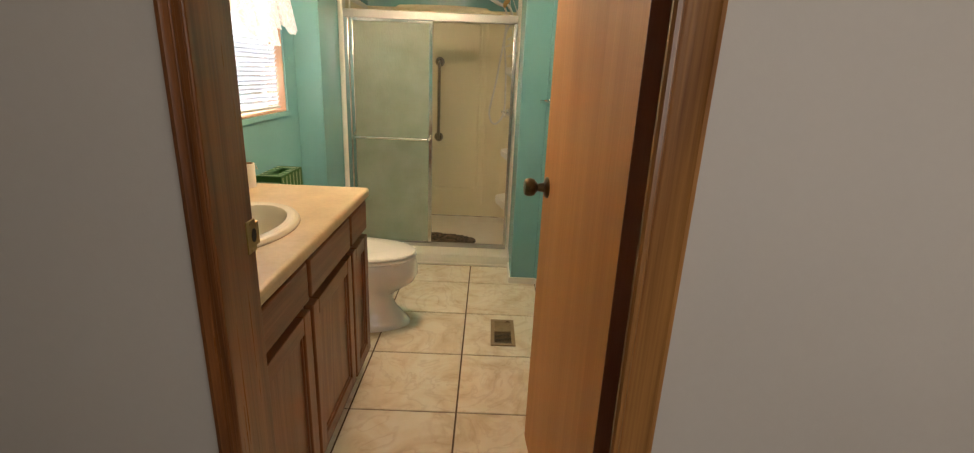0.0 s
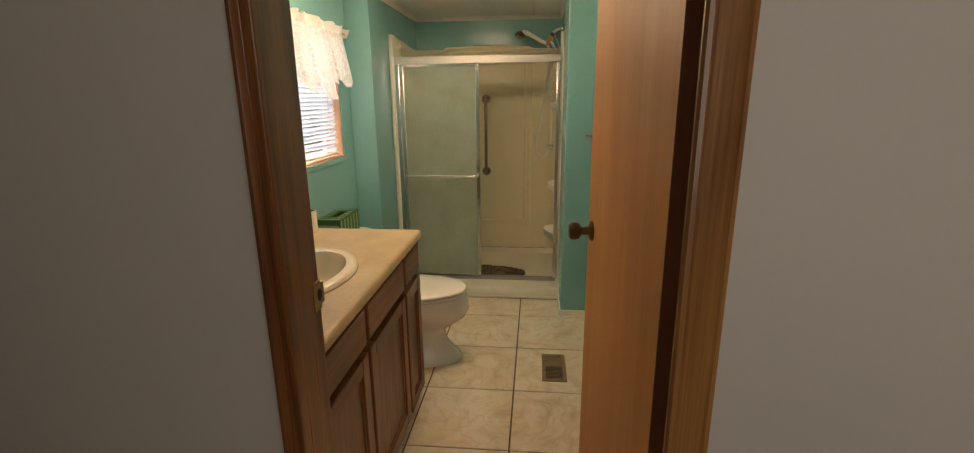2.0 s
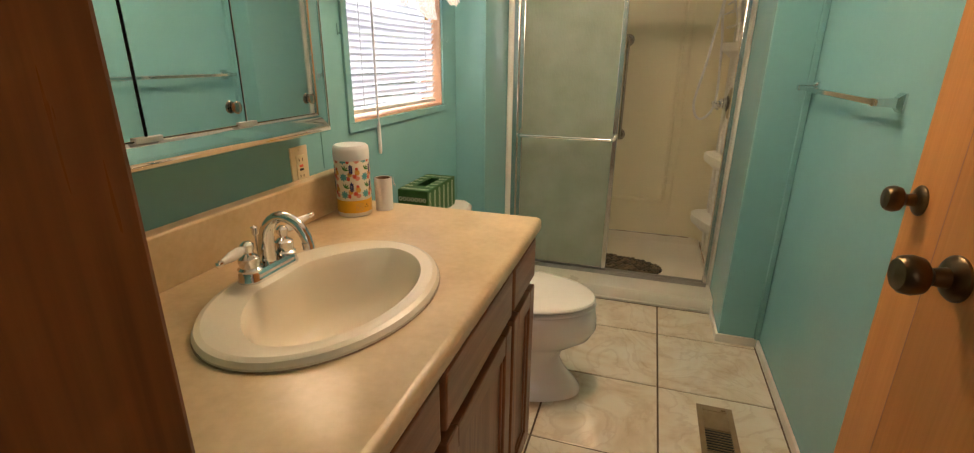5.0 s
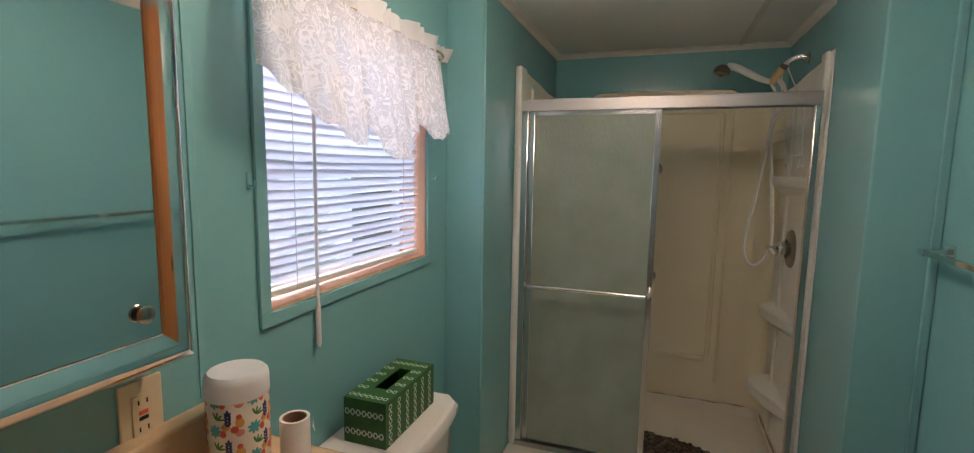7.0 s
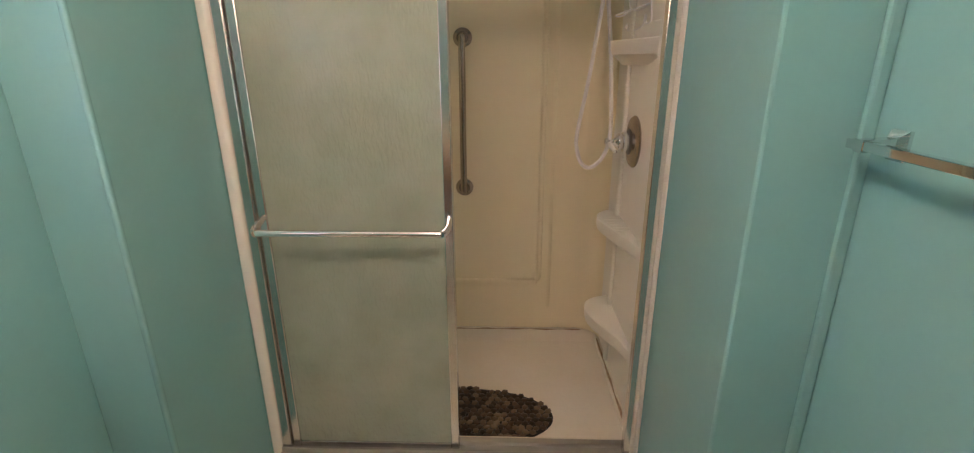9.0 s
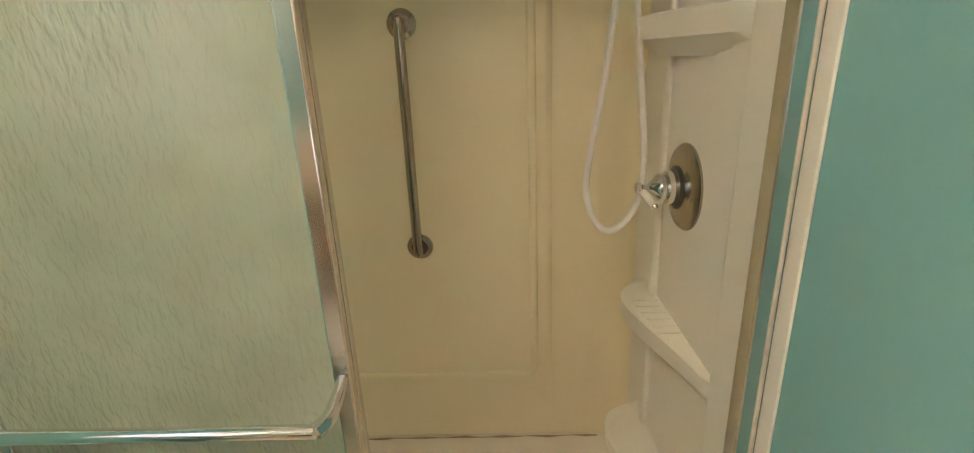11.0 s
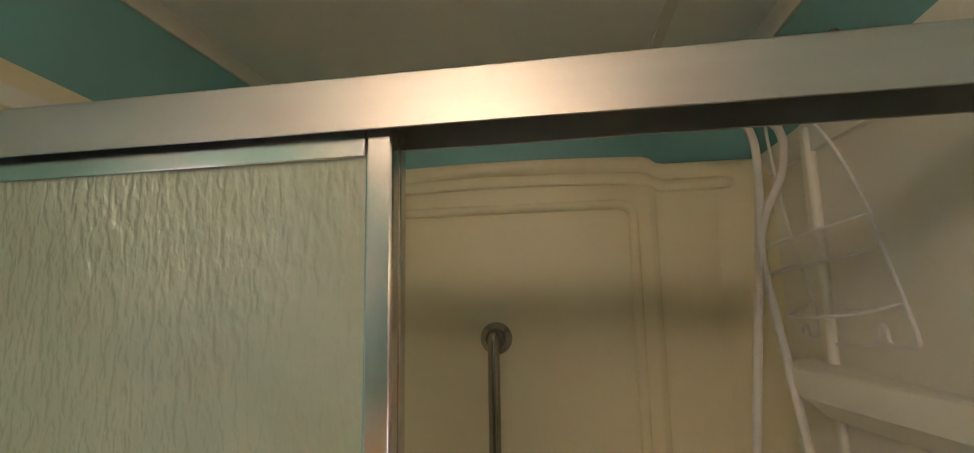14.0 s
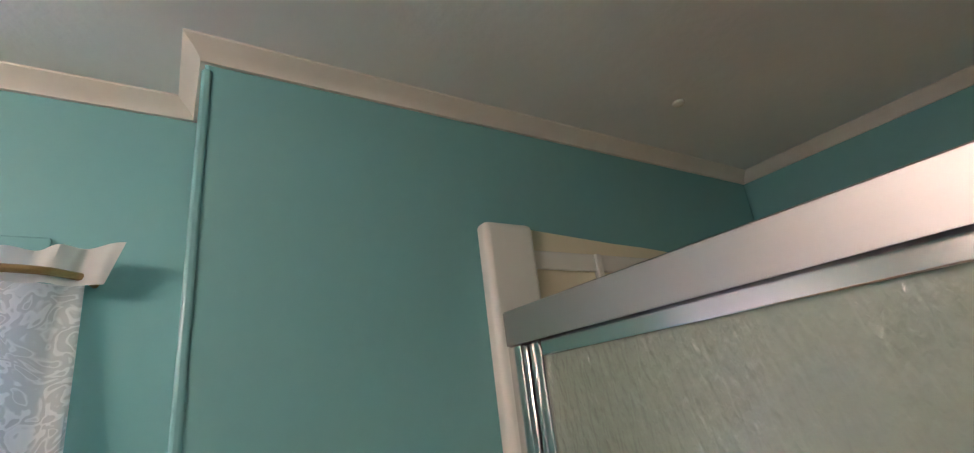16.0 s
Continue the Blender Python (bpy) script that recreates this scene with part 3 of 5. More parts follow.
pane = part("pane", box(B(), X0 + 0.014, WY0 + 0.03, WZ0 + 0.03, X0 + 0.018, WY1 - 0.03, WZ1 - 0.03), PANE, window, smooth=False)
pane.visible_shadow = False
bm = box(B(), -4.2, -3.5, -0.6, -4.15, 7.5, 5.5)
tagged(finish("backdrop", bm, outdoors()), "bright sky and garden greenery outside the window", kind="structure")
setting("ground", box(B(), -60, -60, -0.5, 60, 60, -0.45), mat("lawn", (0.06, 0.09, 0.03), (0.04, 0.06, 0.02), rough=0.95, scale=3, bump=0.5), "lawn outside the house")

blind = thing("window_blind", (-0.06, 1.62, WZ1 - 0.01), "white horizontal vinyl mini blind with slats half open", "blind")
part("headrail", box(B(), -0.078, WY0 + 0.012, WZ1 - 0.036, -0.045, WY1 - 0.012, WZ1 - 0.010, 0.002), WHITE, blind)


def slat_bm(y0, y1, tilt, drop):
    """A cambered slat that sags a little between its ends."""
    bm = B()
    rows, cols = 5, 12
    grid = []
    for j in range(rows):
        u = (j / (rows - 1) - 0.5) * 0.025
        camber = 0.0016 * (1 - (2 * j / (rows - 1) - 1) ** 2)
        line = []
        for i in range(cols + 1):
            s = i / cols
            sag = -drop * 4 * s * (1 - s)
            line.append(bm.verts.new((u * math.cos(tilt) - camber * math.sin(tilt), y0 + (y1 - y0) * s, u * math.sin(tilt) + camber * math.cos(tilt) + sag)))
        grid.append(line)
    for a, b in zip(grid, grid[1:]):
        for i in range(cols):
            bm.faces.new((a[i], a[i + 1], b[i + 1], b[i]))
    return bm


rnd = random.Random(4)
slat_mesh = []
for k in range(4):
    bm = slat_bm(WY0 + 0.014 - 1.62, WY1 - 0.014 - 1.62, radians((59, 62, 57, 61)[k]), (0.002, 0.0, 0.004, -0.003)[k])
    one = finish("slat", bm, SLAT, True)
    slat_mesh.append(one.data)
    bpy.data.objects.remove(one)
N_SLAT = 29
for k in range(N_SLAT):
    ob = new("slat", slat_mesh[rnd.randrange(4)])
    ob.parent = blind
    z = 1.128 + k * 0.0222
    ob.matrix_basis = pose(0, 0, z - (WZ1 - 0.01), rnd.uniform(-0.25, 0.25) - max(0, 0.9 - k * 0.3))
ob = part("bottom_rail", box(B(), -0.073, WY0 + 0.016, 1.093, -0.047, WY1 - 0.016, 1.107, 0.003), TRIM, blind, "cream bottom rail")
ob.rotation_euler = (radians(-0.6), 0, 0)
for y in (1.36, 1.88):
    part("ladder_cord", tube(B(), [(-0.047, y, 1.10), (-0.047, y, WZ1 - 0.03)], 0.0011, 6), WHITE, blind)
part("tilt_wand", tube(B(), smooth_line([(-0.028, 1.402, 1.775), (-0.022, 1.402, 1.6), (-0.018, 1.396, 1.1), (-0.012, 1.388, 0.955)]), 0.0042, 10), WHITE, blind, "white plastic tilt wand")
part("wand_grip", turned([(0, 0.0045), (0.1, 0.0062), (0.9, 0.0066), (1, 0.004)], (-0.014, 1.391, 1.06), (-0.011, 1.387, 0.95)), WHITE, blind)
part("pull_cord", tube(B(), [(-0.035, 1.87, 1.76), (-0.034, 1.872, 1.44)], 0.001, 6), WHITE, blind)
part("cord_tassel", turned([(0, 0.003), (0.2, 0.005), (1, 0.008)], (-0.034, 1.872, 1.455), (-0.034, 1.872, 1.43)), TAN, blind, "small tan cord tassel")


# lace valance on its rod
valance = thing("valance", (0.03, 1.62, 1.775), "white floral lace valance gathered on a brass curtain rod", "curtain")
part("curtain_rod", tube(B(), smooth_line([(XL + 0.002, 1.155, 1.772), (0.02, 1.158, 1.775), (0.032, 1.18, 1.777), (0.032, 1.6, 1.777), (0.032, 1.97, 1.777), (0.008, 2.062, 1.775), (XL + 0.002, 2.080, 1.772)]), 0.005, 8), BRASS, valance, "thin brass curtain rod")
# flutes of cloth: where each begins and ends along the rod, its lowest point and how far its sides rise above that
FLUTES = [(1.150, 1.250, 1.525, 0.05), (1.222, 1.380, 1.474, 0.06), (1.366, 1.490, 1.438, 0.055), (1.474, 1.690, 1.408, 0.085),
          (1.670, 1.750, 1.488, 0.02), (1.730, 1.905, 1.474, 0.045), (1.880, 1.980, 1.498, 0.040), (1.955, 2.078, 1.512, 0.06)]
cols, rows = 44, 26
bm = B()
for k, (ya, yb, low, rise) in enumerate(FLUTES):
    grid = []
    for j in range(rows + 1):
        v, line = j / rows, []
        for i in range(cols + 1):
            s = 2 * i / cols - 1
            pinch = 1 - 0.10 * (1 - v)
            y = (ya + yb) / 2 + (yb - ya) / 2 * s * pinch
            lo = low + rise * abs(s) ** 3 + 0.005 * abs(math.sin(s * 9))
            z = 1.766 + (lo - 1.766) * v
            belly = (0.010 + 0.038 * v) * math.sqrt(max(0.0, 1 - s * s)) + 0.018 * (k % 2) * v
            x = 0.040 - 0.044 * min(max((y - 1.92) / 0.13, 0), 1) + belly * (1 - 0.7 * min(max((y - 1.92) / 0.13, 0), 1)) + 0.004 * math.sin(y * 88 + k) * (0.4 + v) + 0.012 * v
            line.append(bm.verts.new((x, y, z)))
        grid.append(line)
    for a, b in zip(grid, grid[1:]):
        for i in range(cols):
            bm.faces.new((a[i], a[i + 1], b[i + 1], b[i]))
part("lace_cloth", bm, LACE, valance)
cols = 240
bm = B()
grid = []
for j in range(9):
    line = []
    for i in range(cols + 1):
        y = 1.150 + (2.092 - 1.150) * i / cols
        v = j / 8
        z = 1.763 + 0.046 * v + 0.007 * math.sin(y * 43 + 1.5 * math.sin(y * 23)) * v
        line.append(bm.verts.new((0.053 - 0.044 * min(max((y - 1.92) / 0.13, 0), 1) + 0.006 * math.sin(y * 90 + 2 * math.sin(y * 31)) * (1 + v) + 0.012 * v * math.sin(y * 37), y + 0.02 * v * max(0, (y - 1.9) / 0.2) ** 2, z)))
    grid.append(line)
for a, b in zip(grid, grid[1:]):
    for i in range(cols):
        bm.faces.new((a[i], a[i + 1], b[i + 1], b[i]))
part("ruffle", bm, sheer("white_ruffle", (0.82, 0.80, 0.76), 0.4, 0.9)[0], valance, "gathered white ruffle above the rod")
for y in (1.20, 2.049):
    hook = thing("wall_hook", (XL, y, 1.36), "small painted-over hook on the wall beside the window", "hook", "hooks beside the window")
    part("plate", box(B(), XL, y - 0.005, 1.345, XL + 0.004, y + 0.005, 1.378, 0.001), TEAL, hook)
    part("prong", tube(B(), smooth_line([(XL + 0.003, y, 1.352), (XL + 0.014, y, 1.350), (XL + 0.016, y, 1.364)], 4), 0.0022, 8), TEAL, hook)
setting("trim_seam_west", box(B(), XL, 1.066, 0.96, XL + 0.003, 1.082, CEIL - 0.034, 0.001), TEAL, "flat teal painted panel joint strip")

# ---- the shower ----
tray = thing("shower_tray", (0.73, 2.9, 0.0), "off-white moulded shower tray with a raised kerb and dark caulk", "shower tray")
prof = [(2.402, 0.0), (2.400, 0.012), (2.406, 0.016), (2.408, 0.060), (2.416, 0.071), (2.430, 0.0745), (2.66, 0.0745), (2.674, 0.070), (2.684, 0.052), (2.70, 0.046), (3.325, 0.052), (3.345, 0.058), (3.358, 0.074), (3.372, 0.083), (3.378, 0.085), (3.396, 0.0852), (3.396, 0.0)]
part("basin", extrude_outline(B(), prof, XJ + 0.002, XS - 0.003, lambda u, v, w: Vector((w, u, v))), PAN, tray)
for x0, x1 in ((XJ + 0.003, XJ + 0.03), (XS - 0.03, XS - 0.004)):
    part("side_rim", box(B(), x0, 2.68, 0.04, x1, 3.375, 0.086, 0.008, 3), PAN, tray)
bm = tube(B(), [(0.18 + 0.04 * k, 3.376 + 0.0015 * math.sin(k * 2.1), 0.0875 + 0.001 * math.sin(k * 1.3)) for k in range(28)], [0.001 + 0.0032 * abs(math.sin(k * 0.9)) ** 3 for k in range(28)], 6)
tube(bm, [(XS - 0.029 + 0.001 * math.sin(k * 1.7), 2.76 + 0.045 * k, 0.088) for k in range(13)], [0.002 + 0.0034 * abs(math.sin(k * 0.7 + 1)) for k in range(13)], 6)
part("caulk_line", bm, DIRT, tray, "mouldy brown caulk line")
part("drain", lathe(B(), [(0.045, 0.0), (0.045, 0.003), (0.038, 0.004), (0, 0.004)], pose(0.42, 3.02, 0.050)), CHROME, tray)

surround = thing("shower_surround", (0.73, 3.38, 0.0745), "cream fibreglass shower surround with moulded panels and shelves", "shower surround")


def rounded_rect(x0, z0, x1, z1, r, n=6):
    pts = []
    for cx, cz, a in ((x1 - r, z1 - r, 0), (x0 + r, z1 - r, 90), (x0 + r, z0 + r, 180), (x1 - r, z0 + r, 270)):
        for k in range(n + 1):
            t = radians(a + 90 * k / n)
            pts.append((cx + r * math.cos(t), cz + r * math.sin(t)))
    return pts


YS = 3.392
bm = box(B(), XJ + 0.012, YS, 0.086, XS - 0.004, YB - 0.002, 1.80, 0.004)
extrude_outline(bm, [(0.360, YS + 0.01), (0.360, YS), (0.368, YS - 0.0005), (0.378, YS - 0.010), (0.386, YS - 0.012), (1.093, YS - 0.012), (1.101, YS - 0.010), (1.111, YS - 0.0005), (1.119, YS), (1.119, YS + 0.01)], 0.20, 1.80, lambda u, v, w: Vector((u, v, w)))
part("back_panel", bm, FIBRE, surround)


def cornice():
    """The moulded top edge of the back panel, which rises over its middle section."""
    bm = B()
    prof = [(-0.01, -0.040), (0.0, -0.040), (0.007, -0.036), (0.010, -0.028), (0.010, -0.018), (0.004, -0.010), (0.014, -0.002), (0.018, 0.008), (0.017, 0.018), (0.010, 0.026), (-0.012, 0.028)]
    rows = []
    n = 72
    for k in range(n + 1):
        x = XJ + 0.014 + (XS - 0.020 - XJ) * k / n
        s = min(max((x - 0.355) / 0.04, 0), 1) * min(max((1.124 - x) / 0.04, 0), 1)
        s = s * s * (3 - 2 * s)
        mid = max(0, 1 - ((x - 0.739) / 0.37) ** 2)
        rows.append([bm.verts.new((x, YS - o - (0.012 * s if o > -0.005 else 0), 1.776 + z + 0.016 * s + 0.010 * mid)) for o, z in prof])
    for a, b in zip(rows, rows[1:]):
        for j in range(len(prof)):
            i = (j + 1) % len(prof)
            bm.faces.new((a[j], a[i], b[i], b[j]))
    bm.faces.new(rows[0][::-1])
    bm.faces.new(rows[-1])
    return bm


part("cornice", cornice(), FIBRE, surround, "moulded cream top edge")
loop = rounded_rect(0.459, 0.335, 1.055, 1.71, 0.035)
pts = [(x, YS - 0.009, z) for x, z in loop]
bm = tube(B(), [*pts, pts[0]], 0.0125, 14, False)
part("panel_bead", bm, FIBRE, surround)
bm = box(B(), 0.47, YS - 0.026, 0.320, 1.045, YS - 0.002, 0.350, 0.008, 3)
part("bead_ledge", bm, FIBRE, surround)


def side_panel(x0, x1):
    prof = [(2.60, 0.086), (3.392, 0.086), (3.392, 1.80), (3.24, 1.80), (3.14, 1.806), (3.04, 1.817), (2.95, 1.823), (2.86, 1.826), (2.76, 1.832), (2.66, 1.838), (2.60, 1.84)]
    return extrude_outline(B(), prof, x0, x1, lambda u, v, w: Vector((w, u, v)))


part("side_panel", side_panel(XJ + 0.001, XJ + 0.013), FIBRE, surround)
part("side_panel", side_panel(XS - 0.0155, XS - 0.001), FIBRE_LIT, surround)
for x, s in ((XJ + 0.012, 1), (XS - 0.014, -1)):
    bm = box(B(), min(x, x + s * 0.008), 2.66, 1.768, max(x, x + s * 0.008), 3.39, 1.80, 0.003)
    box(bm, min(x, x + s * 0.012), 2.80, 1.70, max(x, x + s * 0.012), 2.815, 1.80, 0.003)
    part("top_lip", bm, FIBRE_LIT, surround)
# concave corners at the back
for cx, s in ((XJ + 0.013, 1), (XS - 0.0145, -1)):
    out = [(cx, YS), (cx, YS - 0.095)]
    for k in range(9):
        t = radians(90 * k / 8)
        out.append((cx + s * 0.095 * (1 - math.cos(t)), YS - 0.095 * (1 - math.sin(t))))
    bm = extrude_outline(B(), out, 0.086, 1.795, lambda u, v, w: Vector((u, v, w)))
    part("corner_cove", bm, FIBRE, surround)
# front flanges
for x0, x1, yf in ((XJ + 0.001, XJ + 0.031, 2.565), (XC - 0.068, XC - 0.001, 2.60)):
    bm = box(B(), x0 if x0 < 1 else XC - 0.022, yf, 0.075, x1 if x0 < 1 else XC - 0.001, 2.66, 1.84, 0.010, 4)
    part("front_flange", bm, FIBRE_LIT, surround)


setting('trim_flange_east', box(B(), XC - 0.005, 2.568, 0.075, XC - 0.0005, 2.600, 1.838, 0.002), FIBRE_LIT, 'cream shower flange strip on the column')


def corner_shelf(z, thick, tip_x):
    """A shelf on the tap wall whose front edge curves from a tip at the back to a thin end in front."""
    xw = XS - 0.009
    edge = smooth_line([(xw, 3.215), (tip_x + 0.03, 3.175), (tip_x, 3.105), (tip_x + 0.012, 3.01), (1.305, 2.86), (1.322, 2.785), (xw, 2.745)], 5)
    out = [(p.x, p.y) for p in [Vector((*e[:2], 0)) for e in edge]]
    bm = B()
    rings = []
    for inset, dz in ((0.0, 0.0), (0.0, -0.6), (0.004, -0.9), (0.028, -1.25), (0.045, -1.6)):
        rings.append([bm.verts.new((min(u + inset * (1 if u < xw - 0.01 else 0), xw), v, z + dz * thick)) for u, v in out])
    top = [bm.verts.new((min(u + (0.006 if u < xw - 0.01 else 0), xw), v, z + 0.003)) for u, v in out]
    n = len(out)
    for a, b in zip([top, *rings], rings):
        for k in range(n - 1):
            bm.faces.new((a[k], a[k + 1], b[k + 1], b[k]))
    bm.faces.new(top)
    bm.faces.new(rings[-1][::-1])
    return bm


for z, th, tx in ((1.372, 0.048, 1.258), (0.738, 0.048, 1.25), (0.352, 0.052, 1.225)):
    s = part("shelf", corner_shelf(z, th, tx), FIBRE_LIT, surround, "white moulded corner shelf")
bm = B()
for k in range(6):
    box(bm, 1.268 + 0.004 * k, 3.085 - 0.03 * k, 0.740, 1.335, 3.095 - 0.03 * k, 0.7435, 0.0015)
part("drain_ribs", bm, FIBRE_LIT, surround)
bm = box(B(), XS - 0.036, 2.662, 0.086, XS - 0.010, 2.755, 1.80, 0.012, 4)
part("shelf_post", bm, FIBRE_LIT, surround)
bm = box(B(), XS - 0.030, 3.112, 0.086, XS - 0.012, 3.146, 1.79, 0.010, 4)
part("shelf_rib", bm, FIBRE_LIT, surround)

raised = [(2.66, 1.42), (2.862, 1.42), (2.872, 1.55), (2.876, 1.69), (2.881, 1.714), (2.892, 1.728), (2.910, 1.736), (3.02, 1.741), (3.30, 1.741), (3.30, 1.796), (2.66, 1.798)]
part("raised_border", extrude_outline(B(), raised, XS - 0.0245, XS - 0.012, lambda u, v, w: Vector((w, u, v))), FIBRE_LIT, surround, "raised moulded border on the tap wall", smooth=False)

# sliding screen
screen = thing("shower_screen", (0.73, 2.61, 0.0745), "aluminium framed sliding shower screen with rain glass, half open", "shower screen")
XA, XB = XJ + 0.025, XC - 0.022
channel = [(2.578, 1.644), (2.578, 1.692), (2.580, 1.694), (2.648, 1.694), (2.650, 1.692), (2.650, 1.644), (2.6465, 1.644), (2.6465, 1.690), (2.5815, 1.690), (2.5815, 1.644)]
bm = extrude_outline(B(), channel, XA, XB, lambda u, v, w: Vector((w, u, v)))
part("header_rail", bm, ALU, screen)
bm = box(B(), XA, 2.572, 0.0745, XB, 2.655, 0.083, 0.002)
box(bm, XA, 2.572, 0.083, XB, 2.578, 0.098, 0.0015)
box(bm, XA, 2.616, 0.083, XB, 2.620, 0.096, 0.001)
part("bottom_track", bm, ALU, screen)
for x, w in ((XA, 0.036), (XB - 0.022, 0.022)):
    bm = box(B(), x, 2.580, 0.083, x + w, 2.611, 1.644, 0.003)
    part("wall_jamb", bm, BRIGHTALU, screen)


def screen_panel(x0, x1, y, z0, z1, label):
    d = 0.009
    bm = B()
    w = 0.026
    box(bm, x0, y - d, z0, x0 + w, y + d, z1, 0.003)
    box(bm, x1 - w, y - d, z0, x1, y + d, z1, 0.003)
    box(bm, x0 + w, y - d + 0.001, z0, x1 - w, y + d - 0.001, z0 + 0.022, 0.002)
    box(bm, x0 + w, y - d + 0.001, z1 - 0.033, x1 - w, y + d - 0.001, z1, 0.002)
    fr = part("panel_frame", bm, BRIGHTALU, screen, label)
    gl = part("glass", box(B(), x0 + w - 0.003, y - 0.0025, z0 + 0.019, x1 - w + 0.003, y + 0.0025, z1 - 0.030), RAIN, fr, "obscured rain-textured glass", smooth=False)
    gl.visible_shadow = False
    return fr


front = screen_panel(0.192, 0.749, 2.601, 0.086, 1.656, "bright aluminium panel frame")
screen_panel(0.205, 0.749, 2.622, 0.086, 1.656, "bright aluminium panel frame of the rear panel")
bar = part("towel_bar", tube(B(), [(0.222, 2.512, 0.872), (0.724, 2.512, 0.872)], 0.0095, 16), CHROME, front, "chrome towel bar across the panel")
for x, s in ((0.218, -1), (0.728, 1)):
    pts = smooth_line([(x - s * 0.004, 2.512, 0.872), (x + s * 0.007, 2.530, 0.876), (x + s * 0.010, 2.56, 0.884), (x + s * 0.010, 2.592, 0.892)], 5)
    part("bar_bracket", tube(B(), pts, [0.0115 - 0.003 * k / 15 for k in range(len(pts))], 12), CHROME, front)

# grab bar
grab = thing("grab_bar", (0.7215, YS - 0.007, 1.09), "worn metal grab bar screwed to the shower wall", "grab bar")
YG = YS - 0.0122
part("bar", tube(B(), smooth_line([(0.723, YG - 0.004, 1.399), (0.723, YG - 0.032, 1.397), (0.7225, YG - 0.046, 1.375), (0.7215, YG - 0.047, 1.1), (0.7205, YG - 0.046, 0.811), (0.720, YG - 0.032, 0.789), (0.720, YG - 0.004, 0.787)], 8), 0.0135, 16), NICKEL, grab)
for x, z in ((0.723, 1.399), (0.720, 0.787)):
    part("flange", turned([(0, 0.038), (0.35, 0.038), (0.6, 0.034), (0.75, 0.027), (1, 0.024)], (x, YG, z), (x, YG - 0.012, z)), NICKEL, grab)

# mixer valve
valve = thing("shower_valve", (XS - 0.013, 2.989, 1.045), "round brushed nickel shower valve plate with lever handle", "shower valve")
XV = XS - 0.0155
part("plate", turned([(0, 0.088), (0.25, 0.088), (0.6, 0.082), (0.8, 0.066), (0.9, 0.060), (0.86, 0.050), (1.0, 0.046), (1.0, 0)], (XV, 2.989, 1.045), (XV - 0.018, 2.989, 1.045), 48), NICKEL, valve)
part("trim_ring", turned([(0, 0.044), (0.6, 0.044), (1, 0.038)], (XV - 0.015, 2.989, 1.045), (XV - 0.024, 2.989, 1.045), 40), DARKGREY, valve, "dark ring round the valve body")
part("body", turned([(0, 0.030), (0.18, 0.030), (0.22, 0.034), (0.40, 0.034), (0.44, 0.027), (0.60, 0.029), (0.72, 0.027), (0.90, 0.014), (1, 0.010)], (XV - 0.018, 2.989, 1.045), (XV - 0.075, 2.989, 1.045)), CHROME, valve)
part("stem", turned([(0, 0.009), (0.4, 0.007), (0.6, 0.011), (0.9, 0.011), (1, 0.005)], (XV - 0.072, 2.989, 1.045), (XV - 0.103, 2.989, 1.047)), CHROME, valve)
part("lever", turned([(0, 0.004), (0.1, 0.008), (0.5, 0.0095), (0.9, 0.006), (1, 0.003)], (XV - 0.088, 2.985, 1.042), (XV - 0.072, 2.955, 1.018)), PORCELAIN, valve, "white porcelain lever")
part("lever_tip", turned([(0, 0.003), (0.4, 0.007), (0.8, 0.006), (1, 0)], (XV - 0.073, 2.957, 1.020), (XV - 0.069, 2.949, 1.013)), CHROME, valve)

# hand shower with its hose
shower = thing("hand_shower", (XS - 0.001, 3.05, 1.905), "white hand shower on a chrome wall arm with long white hose", "hand shower")
part("wall_flange", turned([(0, 0.026), (0.3, 0.026), (0.7, 0.018), (1, 0.012)], (XS, 3.05, 1.905), (XS - 0.014, 3.05, 1.905)), NICKEL, shower)
part("arm", tube(B(), smooth_line([(XS - 0.01, 3.05, 1.905), (1.325, 3.055, 1.912), (1.285, 3.07, 1.90), (1.258, 3.085, 1.868)], 8), 0.0105, 14), CHROME, shower)
part("holder", turned([(0, 0.013), (0.15, 0.017), (0.35, 0.017), (0.4, 0.019), (0.75, 0.019), (0.85, 0.015), (1, 0.012)], (1.262, 3.082, 1.875), (1.222, 3.112, 1.805)), TAN, shower, "yellowed plastic holder")
part("nut", turned([(0, 0.016), (0.5, 0.017), (1, 0.014)], (1.268, 3.078, 1.885), (1.255, 3.088, 1.86)), DARKGREY, shower)
hand = smooth_line([(1.226, 3.108, 1.812), (1.18, 3.128, 1.830), (1.12, 3.150, 1.868), (1.07, 3.165, 1.897), (1.035, 3.172, 1.905)], 6)
part("handle", tube(B(), hand, [0.011 + 0.006 * min(k / 12, 1) for k in range(len(hand))], 14), WHITE, shower)
hp = Vector((1.016, 3.176, 1.897))
hd = Vector((-0.25, -0.30, -1)).normalized()
head = part("spray_head", turned([(0, 0.012), (0.12, 0.026), (0.45, 0.037), (0.8, 0.039), (0.92, 0.036), (1, 0.034)], hp - hd * 0.012, hp + hd * 0.03), DARKGREY, shower, "dark grey spray head")
